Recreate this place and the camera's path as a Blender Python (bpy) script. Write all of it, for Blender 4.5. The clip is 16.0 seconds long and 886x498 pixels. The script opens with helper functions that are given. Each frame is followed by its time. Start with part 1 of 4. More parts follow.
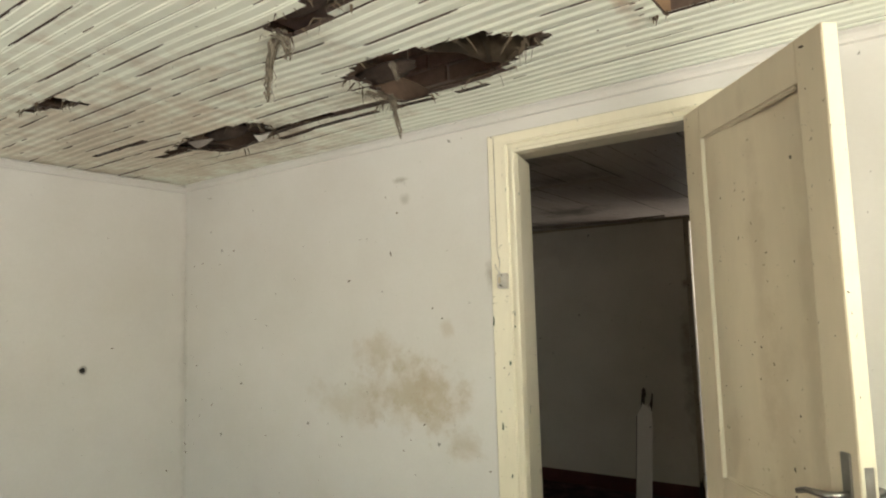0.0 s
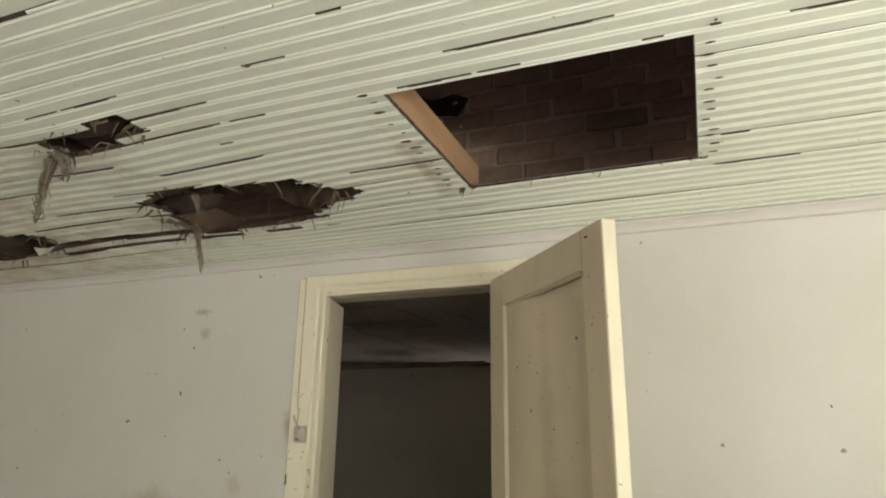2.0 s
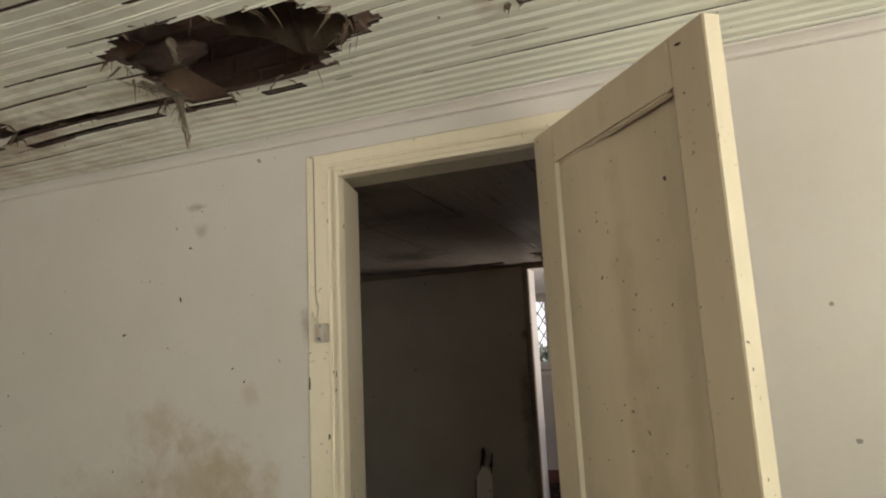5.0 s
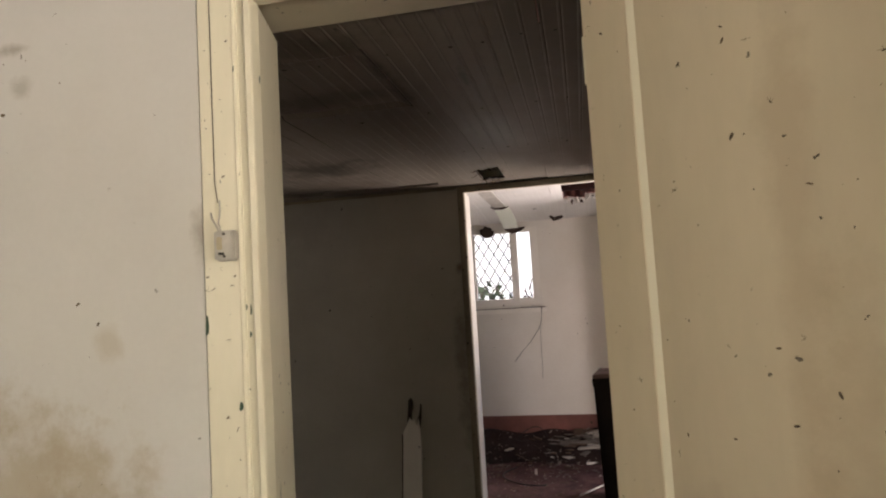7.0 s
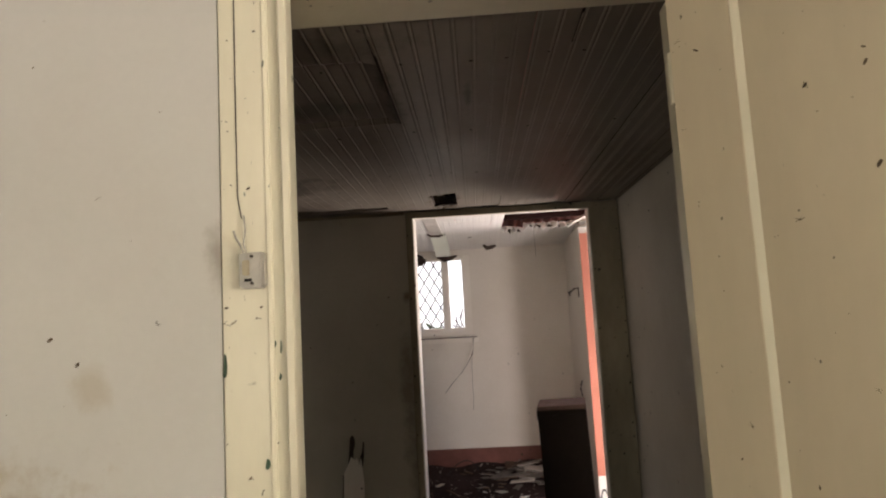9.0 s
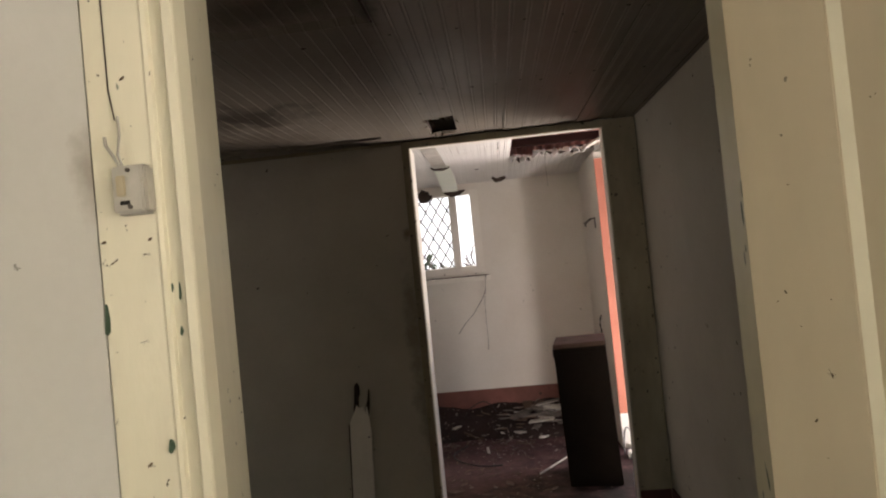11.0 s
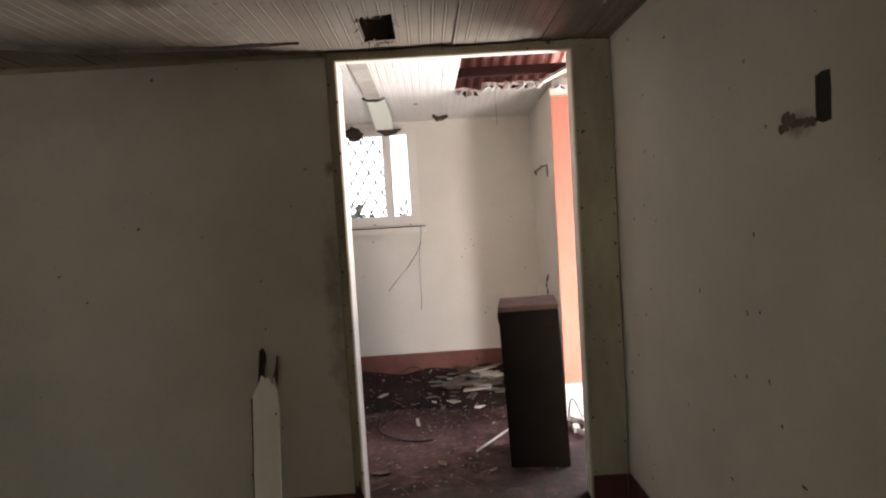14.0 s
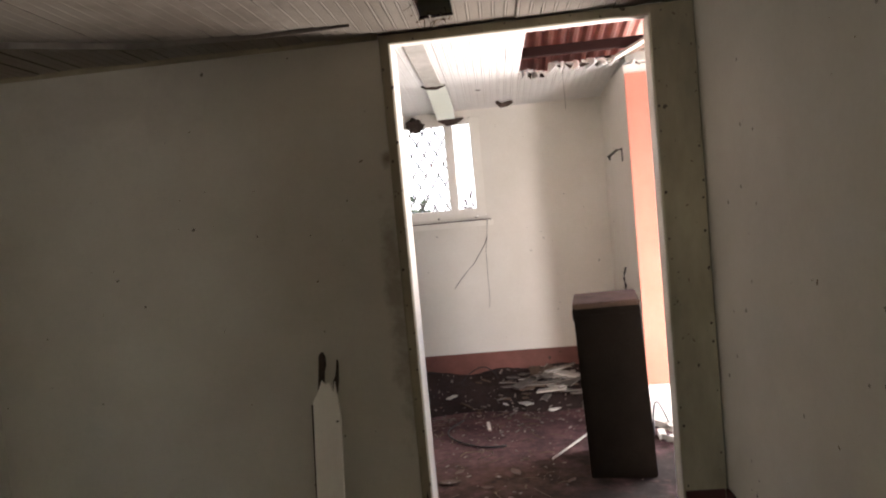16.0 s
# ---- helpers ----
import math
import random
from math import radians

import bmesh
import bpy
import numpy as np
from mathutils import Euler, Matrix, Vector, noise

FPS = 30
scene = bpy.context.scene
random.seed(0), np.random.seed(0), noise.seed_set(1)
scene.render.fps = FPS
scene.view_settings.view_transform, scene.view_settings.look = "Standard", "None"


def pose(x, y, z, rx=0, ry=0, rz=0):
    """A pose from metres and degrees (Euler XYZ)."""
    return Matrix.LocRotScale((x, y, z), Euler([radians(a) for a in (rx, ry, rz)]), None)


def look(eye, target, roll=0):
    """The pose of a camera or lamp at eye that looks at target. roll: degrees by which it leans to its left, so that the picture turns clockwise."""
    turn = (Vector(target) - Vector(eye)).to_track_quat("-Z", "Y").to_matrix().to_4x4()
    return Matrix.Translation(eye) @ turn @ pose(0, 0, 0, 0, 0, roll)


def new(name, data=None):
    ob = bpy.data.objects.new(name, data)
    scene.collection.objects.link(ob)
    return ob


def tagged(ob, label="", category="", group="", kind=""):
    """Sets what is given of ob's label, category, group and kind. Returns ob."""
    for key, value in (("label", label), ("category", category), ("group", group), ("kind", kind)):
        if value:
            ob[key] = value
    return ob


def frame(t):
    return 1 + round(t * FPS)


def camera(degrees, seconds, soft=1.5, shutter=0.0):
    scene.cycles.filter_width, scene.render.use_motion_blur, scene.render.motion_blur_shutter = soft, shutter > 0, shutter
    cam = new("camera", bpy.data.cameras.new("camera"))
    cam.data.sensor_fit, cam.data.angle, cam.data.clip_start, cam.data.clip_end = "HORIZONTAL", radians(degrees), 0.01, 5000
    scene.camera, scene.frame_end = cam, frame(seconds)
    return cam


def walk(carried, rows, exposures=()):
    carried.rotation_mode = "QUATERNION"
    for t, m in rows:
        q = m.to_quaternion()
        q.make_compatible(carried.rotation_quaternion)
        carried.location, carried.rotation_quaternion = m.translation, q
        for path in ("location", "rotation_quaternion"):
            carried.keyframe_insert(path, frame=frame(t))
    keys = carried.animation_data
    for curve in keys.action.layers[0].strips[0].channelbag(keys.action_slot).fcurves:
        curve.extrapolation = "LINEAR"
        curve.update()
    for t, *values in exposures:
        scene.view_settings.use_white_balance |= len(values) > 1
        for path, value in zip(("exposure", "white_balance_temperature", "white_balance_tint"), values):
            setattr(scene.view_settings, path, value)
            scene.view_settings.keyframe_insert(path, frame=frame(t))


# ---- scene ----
cam = camera(68.8, 16.0, 2.1)
PATH = [
    (0, (-0.057, 0.156, 1.389), (-1.216, 1.774, 1.583), -1.6),
    (0.5, (-0.04, 0.197, 1.391), (-1.051, 1.91, 1.601), -1.7),
    (1, (-0.015, 0.242, 1.43), (-0.883, 2.01, 1.779), -1.1),
    (1.5, (0.009, 0.267, 1.473), (-0.765, 2.057, 1.92), -0.8),
    (2, (0.022, 0.282, 1.504), (-0.686, 2.067, 2.061), 0.8),
    (2.5, (0.021, 0.273, 1.513), (-0.669, 2.055, 2.103), 0.1),
    (3, (0.001, 0.254, 1.494), (-0.753, 2.036, 1.999), -0.8),
    (5.5, (-0.38, 0.726, 1.4), (-1.043, 2.583, 1.736), -3.8),
    (6, (-0.536, 0.86, 1.421), (-0.925, 2.793, 1.761), -4.1),
    (6.5, (-0.616, 1.011, 1.389), (-0.965, 2.964, 1.637), -2.9),
    (7, (-0.671, 1.205, 1.375), (-1.083, 3.156, 1.525), -3.4),
    (7.5, (-0.735, 1.261, 1.369), (-1.133, 3.219, 1.469), -2.8),
    (8, (-0.892, 1.294, 1.39), (-1.088, 3.273, 1.603), -3.9),
    (8.5, (-1.001, 1.293, 1.405), (-1.083, 3.277, 1.643), -2.9),
    (11, (-0.927, 1.618, 1.378), (-1.088, 3.611, 1.42), -5.6),
    (11.5, (-0.953, 1.733, 1.363), (-1.059, 3.73, 1.424), -5.9),
    (12, (-1.035, 1.903, 1.395), (-1.006, 3.898, 1.543), -5.8),
    (12.5, (-1.095, 2.01, 1.398), (-1.015, 4.003, 1.545), -3.5),
    (13, (-1.091, 2.082, 1.384), (-1.066, 4.079, 1.487), -3.3),
    (13.5, (-1.022, 2.182, 1.347), (-1.046, 4.182, 1.306), -3.4),
    (14, (-0.975, 2.213, 1.319), (-0.935, 4.21, 1.213), -3.5),
    (14.5, (-0.981, 2.21, 1.31), (-0.964, 4.207, 1.197), -3.1),
    (15, (-0.958, 2.21, 1.294), (-1.089, 4.202, 1.179), -5.3),
    (15.5, (-0.923, 2.257, 1.285), (-1.219, 4.228, 1.114), -5.6),
    (16, (-0.97, 2.433, 1.303), (-1.14, 4.423, 1.198), -5.3),
]
EXPOSURES = [(0, 1.48, 6550, 11), (0.5, 1.1, 6550, 11), (1.5, 0.92, 6550, 11), (2.5, 0.83, 6550, 11), (3, 0.75, 6550, 11), (5.5, 0.74, 6880, 17), (6.5, 0.98, 6930, 19), (7, 1.2, 6960, 20), (8, 1.25, 6980, 19), (8.5, 1.22, 6980, 19), (11, 1.17, 6980, 17), (12, 1.22, 6880, 15), (12.5, 1.52, 6620, 13), (13.5, 1.82, 6620, 15), (14, 2.05, 6620, 15), (16, 2.25, 6600, 16)]
walk(cam, [(t, look(eye, target, roll)) for t, eye, target, roll in PATH], EXPOSURES)

# ---- light ----
world = bpy.data.worlds.new("world")
scene.world = world
world.use_nodes = True
wn = world.node_tree.nodes
sky = wn.new("ShaderNodeTexSky")
sky.sky_type, sky.sun_disc = "NISHITA", False
sky.sun_elevation, sky.sun_rotation = radians(56), radians(-90)
wn["Background"].inputs[1].default_value = 0.15
world.node_tree.links.new(sky.outputs[0], wn["Background"].inputs[0])
sun = new("sun", bpy.data.lights.new("sun", "SUN"))
sun.data.energy, sun.data.angle, sun.data.color = 4.5, radians(1), (1.0, 0.95, 0.86)
sun.matrix_world = look((-6.0, 5.0, 8.9), (0, 5, 0))


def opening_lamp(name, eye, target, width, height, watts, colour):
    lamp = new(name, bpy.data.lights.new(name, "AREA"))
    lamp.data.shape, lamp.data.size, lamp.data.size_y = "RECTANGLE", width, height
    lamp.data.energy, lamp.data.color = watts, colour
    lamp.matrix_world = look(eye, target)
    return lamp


opening_lamp("daylight_front_window", (2.34, -0.25, 1.30), (1.9, -0.2, 3.3), 1.4, 1.0, 115, (1.0, 0.98, 0.85))
opening_lamp("daylight_rear_window", (-2.4, -1.74, 1.25), (-2.3, -1.1, 3.0), 1.5, 0.9, 20, (1.0, 0.98, 0.85))
opening_lamp("daylight_rear_door", (1.75, -1.74, 0.9), (1.5, -1.5, 2.9), 1.1, 1.2, 26, (1.0, 0.98, 0.86))
opening_lamp("daylight_side_ground", (0.55, 4.86, 0.55), (-0.75, 6.45, 1.75), 0.22, 0.9, 8.5, (1.0, 0.96, 0.93))
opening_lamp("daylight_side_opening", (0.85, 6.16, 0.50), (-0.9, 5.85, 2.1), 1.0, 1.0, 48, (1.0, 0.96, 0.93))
opening_lamp("daylight_back_window", (-1.42, 7.62, 2.36), (-1.3, 6.1, 0.8), 0.9, 0.4, 30, (0.99, 0.98, 1.0))


# ---- materials ----
def material(name, base, rough=0.7, blotch=(0.75, 0.6, 1.3), grain=(0.93, 45.0), specks=0.0, speck_scale=9.0, speck_colour=(0.035, 0.022, 0.014),
             stains=(), bump=0.15, bump_scale=30.0, metal=0.0, stretch=(1, 1, 1), vary=0.0, island=0.0, chips=None, spec=0.35, speck_size=0.16):
    """base colour; blotch: darkest multiple, coverage, scale; grain: darkest multiple, scale; stains: (centre, radii, colour, strength)."""
    m = bpy.data.materials.new(name)
    m.use_nodes = True
    nt = m.node_tree
    N, L = nt.nodes, nt.links
    bsdf = N["Principled BSDF"]
    bsdf.inputs["Roughness"].default_value, bsdf.inputs["Metallic"].default_value = rough, metal
    bsdf.inputs["Specular IOR Level"].default_value = spec
    co = N.new("ShaderNodeTexCoord")
    mp = N.new("ShaderNodeMapping")
    mp.inputs["Scale"].default_value = stretch
    L.new(co.outputs["Object"], mp.inputs[0])

    def noise_tex(scale, detail=6.0, rough_=0.6, vec=None):
        n = N.new("ShaderNodeTexNoise")
        n.inputs["Scale"].default_value, n.inputs["Detail"].default_value, n.inputs["Roughness"].default_value = scale, detail, rough_
        L.new(vec or mp.outputs[0], n.inputs["Vector"])
        return n.outputs["Fac"]

    def ramp(sock, lo, hi, a=0.0, b=1.0):
        r = N.new("ShaderNodeMapRange")
        r.inputs[1].default_value, r.inputs[2].default_value, r.inputs[3].default_value, r.inputs[4].default_value = lo, hi, a, b
        L.new(sock, r.inputs[0])
        return r.outputs[0]

    def math_node(op, a, b):
        k = N.new("ShaderNodeMath")
        k.operation = op
        for i, v in enumerate((a, b)):
            if isinstance(v, (int, float)):
                k.inputs[i].default_value = v
            else:
                L.new(v, k.inputs[i])
        return k.outputs[0]

    def mix(fac, a, b, mode="MIX"):
        k = N.new("ShaderNodeMix")
        k.data_type, k.blend_type = "RGBA", mode
        for sock, v in ((k.inputs[0], fac), (k.inputs[6], a), (k.inputs[7], b)):
            if isinstance(v, (int, float)):
                sock.default_value = v
            elif isinstance(v, tuple):
                sock.default_value = (*v[:3], 1)
            else:
                L.new(v, sock)
        return k.outputs[2]

    big = ramp(noise_tex(blotch[2]), 0.5 - 0.25 * blotch[1], 0.5 + 0.3 * blotch[1])
    dark = tuple(c * blotch[0] * k for c, k in zip(base, (1.0, 0.985, 0.95)))
    col = mix(big, dark, base)
    fine = ramp(noise_tex(grain[1], 4.0), 0.3, 0.7, grain[0], 1.0)
    col = mix(1.0, col, fine, "MULTIPLY")
    if chips:
        cm = ramp(noise_tex(chips[2], 3.0, 0.7), chips[1], chips[1] + 0.02)
        col = mix(cm, col, chips[0])
    for centre, radii, colour, strength in stains:
        s = N.new("ShaderNodeMapping")
        s.vector_type = "TEXTURE"
        s.inputs["Location"].default_value, s.inputs["Scale"].default_value = centre, radii
        L.new(co.outputs["Object"], s.inputs[0])
        ln = N.new("ShaderNodeVectorMath")
        ln.operation = "LENGTH"
        L.new(s.outputs[0], ln.inputs[0])
        edge = math_node("ADD", ln.outputs["Value"], ramp(noise_tex(9.0, 5.0, 0.65, co.outputs["Object"]), 0.25, 0.75, -0.75, 0.75))
        col = mix(ramp(edge, 0.25, 1.15, strength, 0.0), col, colour)
    if specks:
        v = N.new("ShaderNodeTexVoronoi")
        v.inputs["Scale"].default_value = speck_scale
        wob = N.new("ShaderNodeVectorMath")
        wob.operation = "ADD"
        nz = N.new("ShaderNodeTexNoise")
        nz.inputs["Scale"].default_value = 60.0
        sc = N.new("ShaderNodeVectorMath")
        sc.operation = "SCALE"
        sc.inputs["Scale"].default_value = 0.02
        L.new(co.outputs["Object"], nz.inputs["Vector"])
        L.new(nz.outputs["Color"], sc.inputs[0])
        L.new(co.outputs["Object"], wob.inputs[0])
        L.new(sc.outputs[0], wob.inputs[1])
        L.new(wob.outputs[0], v.inputs["Vector"])
        sep = N.new("ShaderNodeSeparateColor")
        L.new(v.outputs["Color"], sep.inputs[0])
        size = ramp(sep.outputs[0], 1.0 - specks, 1.0, 0.0, speck_size)
        hit = math_node("LESS_THAN", v.outputs["Distance"], size)
        col = mix(math_node("MULTIPLY", hit, ramp(sep.outputs[1], 0.0, 1.0, 0.55, 1.0)), col, speck_colour)
    if vary or island:
        if vary:
            src = N.new("ShaderNodeObjectInfo").outputs["Random"]
        else:
            src = N.new("ShaderNodeNewGeometry").outputs["Random Per Island"]
        amount = vary or island
        col = mix(1.0, col, ramp(src, 0.0, 1.0, 1 - amount, 1.0), "MULTIPLY")
    L.new(col, bsdf.inputs["Base Color"])
    L.new(ramp(noise_tex(blotch[2] * 3), 0.3, 0.7, rough - 0.08, min(1.0, rough + 0.1)), bsdf.inputs["Roughness"])
    bp = N.new("ShaderNodeBump")
    bp.inputs["Strength"].default_value, bp.inputs["Distance"].default_value = bump, 0.01
    L.new(math_node("ADD", noise_tex(bump_scale, 6.0, 0.7), math_node("MULTIPLY", noise_tex(3.0, 3.0), 2.0)), bp.inputs["Height"])
    L.new(bp.outputs[0], bsdf.inputs["Normal"])
    return m


BROWN, TAN = (0.16, 0.115, 0.07), (0.36, 0.29, 0.19)
plaster_front = material("white_plaster", (0.59, 0.575, 0.548), 0.75, (0.88, 0.7, 1.1), (0.97, 60), 0.9, 10.0, speck_size=0.08, stains=(
    ((-1.86, 2.4, 1.04), (0.25, 0.3, 0.19), TAN, 0.6), ((-2.02, 2.4, 1.22), (0.14, 0.3, 0.10), TAN, 0.5),
    ((-2.2, 2.4, 0.98), (0.24, 0.3, 0.12), TAN, 0.35), ((-1.72, 2.4, 1.02), (0.18, 0.3, 0.16), TAN, 0.5),
    ((-1.65, 2.4, 1.32), (0.04, 0.2, 0.04), TAN, 0.4), ((-1.58, 2.4, 0.86), (0.1, 0.3, 0.08), TAN, 0.5),
    ((-1.88, 2.4, 1.99), (0.05, 0.2, 0.015), BROWN, 0.5), ((-1.87, 2.4, 1.9), (0.03, 0.2, 0.03), BROWN, 0.35),
    ((-1.43, 2.4, 1.53), (0.03, 0.2, 0.06), BROWN, 0.5), ((-3.57, 2.4, 1.2), (0.03, 0.03, 0.9), BROWN, 0.14)), bump=0.08)
plaster_inner = material("grey_white_plaster", (0.575, 0.54, 0.465), 0.75, (0.78, 0.7, 1.3), (0.96, 50), 0.8, 9.0, speck_size=0.08, stains=(
    ((-1.4, 5.06, 0.9), (0.05, 0.3, 0.5), BROWN, 0.5), ((-1.39, 5.06, 1.55), (0.04, 0.2, 0.05), BROWN, 0.8),
    ((-2.6, 5.06, 1.9), (0.4, 0.3, 0.2), (0.4, 0.36, 0.3), 0.4), ((-0.14, 3.66, 1.47), (0.1, 0.07, 0.03), BROWN, 0.7)), bump=0.1)
plaster_back = material("cream_plaster", (0.76, 0.72, 0.66), 0.75, (0.88, 0.6, 1.4), (0.96, 55), 0.7, 11.0, bump=0.08, speck_size=0.06)
ceiling_paint = material("mint_white_gloss_paint", (0.84, 0.885, 0.785), 0.45, (0.92, 0.7, 1.4), (0.97, 30), 0.6, 14.0, speck_size=0.075, speck_colour=(0.10, 0.065, 0.04), stretch=(0.5, 1, 1), island=0.04, stains=(
    ((-1.6, 1.9, 2.19), (0.25, 0.18, 0.2), TAN, 0.35), ((-2.95, 1.75, 2.19), (1.2, 0.95, 0.3), (0.50, 0.41, 0.31), 0.75), ((-2.3, 1.95, 2.19), (0.5, 0.14, 0.2), BROWN, 0.35), ((-1.45, 1.35, 2.19), (0.18, 0.12, 0.2), TAN, 0.4), ((-0.62, 1.75, 2.19), (0.03, 0.2, 0.1), (0.30, 0.13, 0.05), 0.5)), bump=0.1)
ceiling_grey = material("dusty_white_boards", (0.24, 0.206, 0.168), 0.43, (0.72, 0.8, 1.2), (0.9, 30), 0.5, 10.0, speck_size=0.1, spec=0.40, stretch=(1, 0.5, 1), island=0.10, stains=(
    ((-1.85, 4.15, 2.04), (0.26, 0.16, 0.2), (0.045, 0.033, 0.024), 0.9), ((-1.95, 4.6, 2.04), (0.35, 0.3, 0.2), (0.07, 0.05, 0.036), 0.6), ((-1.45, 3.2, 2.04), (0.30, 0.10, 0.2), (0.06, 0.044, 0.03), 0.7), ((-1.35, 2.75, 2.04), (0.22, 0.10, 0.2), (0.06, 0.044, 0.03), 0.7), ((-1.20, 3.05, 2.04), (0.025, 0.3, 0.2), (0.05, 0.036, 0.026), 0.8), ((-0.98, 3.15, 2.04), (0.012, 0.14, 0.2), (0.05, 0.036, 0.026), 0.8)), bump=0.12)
ceiling_white = material("white_ceiling_boards", (0.78, 0.76, 0.74), 0.5, (0.85, 0.6, 1.6), (0.95, 30), 0.10, 9.0, island=0.06, bump=0.1)
cream_gloss = material("cream_gloss_paint", (0.72, 0.67, 0.53), 0.38, (0.88, 0.6, 2.0), (0.95, 35), 0.9, 26.0, speck_size=0.11, bump=0.1, stretch=(1, 1, 0.3), chips=((0.05, 0.085, 0.06), 0.69, 22.0))
door_paint = material("tan_cream_door_paint", (0.66, 0.565, 0.42), 0.42, (0.82, 0.7, 1.6), (0.95, 30), 0.95, 24.0, speck_size=0.115, bump=0.08, stretch=(1, 1, 0.25), stains=(((0.36, 0.015, 1.45), (0.035, 0.2, 0.55), (0.44, 0.35, 0.245), 0.55), ((0.42, 0.015, 1.0), (0.06, 0.2, 0.35), (0.42, 0.335, 0.23), 0.5), ((0.55, 0.015, 1.2), (0.03, 0.2, 0.6), (0.46, 0.375, 0.26), 0.45), ((0.22, 0.015, 0.95), (0.09, 0.2, 0.12), (0.44, 0.35, 0.24), 0.4)))
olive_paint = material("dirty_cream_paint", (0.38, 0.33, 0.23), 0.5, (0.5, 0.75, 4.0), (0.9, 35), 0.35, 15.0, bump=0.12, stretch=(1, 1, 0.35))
reveal_white = material("white_reveal_paint", (0.80, 0.76, 0.70), 0.5, (0.9, 0.5, 2.0), (0.95, 35), 0.1, 14.0)
red_skirting = material("red_oxide_paint", (0.25, 0.10, 0.08), 0.55, (0.6, 0.7, 3.0), (0.85, 30), 0.3, 12.0, bump=0.2)
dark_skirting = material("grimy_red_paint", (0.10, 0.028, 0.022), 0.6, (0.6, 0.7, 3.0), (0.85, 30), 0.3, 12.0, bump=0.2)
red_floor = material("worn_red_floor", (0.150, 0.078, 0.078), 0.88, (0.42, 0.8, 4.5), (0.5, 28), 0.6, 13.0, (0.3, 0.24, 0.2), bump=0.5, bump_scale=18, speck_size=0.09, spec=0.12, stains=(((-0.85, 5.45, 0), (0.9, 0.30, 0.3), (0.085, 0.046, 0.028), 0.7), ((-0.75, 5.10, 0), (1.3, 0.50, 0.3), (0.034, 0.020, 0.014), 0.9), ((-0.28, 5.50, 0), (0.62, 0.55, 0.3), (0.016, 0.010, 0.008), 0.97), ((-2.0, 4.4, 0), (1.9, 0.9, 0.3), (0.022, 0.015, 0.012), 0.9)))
salmon = material("salmon_paint", (0.54, 0.195, 0.13), 0.6, (0.85, 0.6, 2.0), (0.95, 30), 0.12, 10.0)
black_box = material("black_vinyl", (0.018, 0.0125, 0.0095), 0.75, (0.6, 0.6, 3.0), (0.8, 60), 0.0, bump=0.25, bump_scale=80, spec=0.1)
brown_top = material("worn_chipboard", (0.14, 0.085, 0.062), 0.7, (0.6, 0.7, 5.0), (0.8, 60), 0.3, 15.0, bump=0.3)
raw_wood = material("raw_pine", (0.42, 0.26, 0.15), 0.65, (0.7, 0.7, 2.0), (0.75, 25), bump=0.25, stretch=(1, 0.15, 1))
old_wood = material("weathered_timber", (0.17, 0.11, 0.075), 0.8, (0.6, 0.7, 3.0), (0.7, 30), bump=0.4, stretch=(0.2, 1, 1), vary=0.3)
dark_wood = material("dark_red_timber", (0.03, 0.013, 0.011), 0.85, (0.6, 0.7, 3.0), (0.75, 30), spec=0.1, bump=0.3, stretch=(0.2, 1, 1))
white_wood = material("peeling_white_board", (0.66, 0.62, 0.56), 0.6, (0.7, 0.6, 4.0), (0.85, 30), 0.3, 14.0, bump=0.25, vary=0.35)
drab_wood = material("dirty_white_board", (0.29, 0.25, 0.22), 0.7, (0.5, 0.7, 6.0), (0.8, 30), 0.5, 14.0, bump=0.3, vary=0.5)
roof_red = material("red_corrugated_iron", (0.66, 0.32, 0.275), 0.5, (0.7, 0.6, 2.0), (0.9, 25), 0.1, 9.0, bump=0.1, spec=0.3)
brick_clay = material("old_clay_brick", (0.45, 0.31, 0.235), 0.9, (0.65, 0.8, 6.0), (0.75, 40), bump=0.6, bump_scale=50, vary=0.35)
mortar = material("lime_mortar", (0.44, 0.35, 0.28), 0.95, (0.7, 0.7, 4.0), (0.8, 50), bump=0.6, bump_scale=60)
straw = material("splintered_grey_wood", (0.22, 0.165, 0.11), 0.85, (0.6, 0.7, 8.0), (0.75, 60), bump=0.3, island=0.5)
fibre = material("dusty_torn_fibre", (0.40, 0.34, 0.26), 0.9, (0.45, 0.8, 14.0), (0.7, 60), 0.3, 40.0, bump=0.4, island=0.45)
rust = material("rusty_iron", (0.13, 0.062, 0.03), 0.85, (0.5, 0.8, 30.0), (0.8, 60), island=0.5)
fly_dirt = material("dark_brown_fly_dirt", (0.21, 0.145, 0.09), 0.8, (0.6, 0.7, 30.0), (0.8, 60), island=0.6)
nest = material("matted_attic_dirt", (0.075, 0.05, 0.038), 0.95, (0.5, 0.8, 9.0), (0.7, 60), bump=0.7)
grey_plastic = material("dirty_grey_plastic", (0.50, 0.47, 0.42), 0.45, (0.65, 0.7, 12.0), (0.9, 60), 0.3, 30.0)
steel = material("dull_steel", (0.38, 0.36, 0.33), 0.35, (0.7, 0.6, 8.0), (0.9, 60), metal=1.0)
yellow_plastic = material("yellowed_plastic", (0.46, 0.39, 0.27), 0.4, (0.8, 0.6, 12.0), (0.9, 60))
chip_green = material("old_dark_green_paint", (0.055, 0.10, 0.06), 0.6, (0.7, 0.6, 20.0), (0.85, 60))
black_void = material("sooty_dark", (0.02, 0.017, 0.015), 0.9)
cable_black = material("black_cable", (0.025, 0.02, 0.02), 0.6)
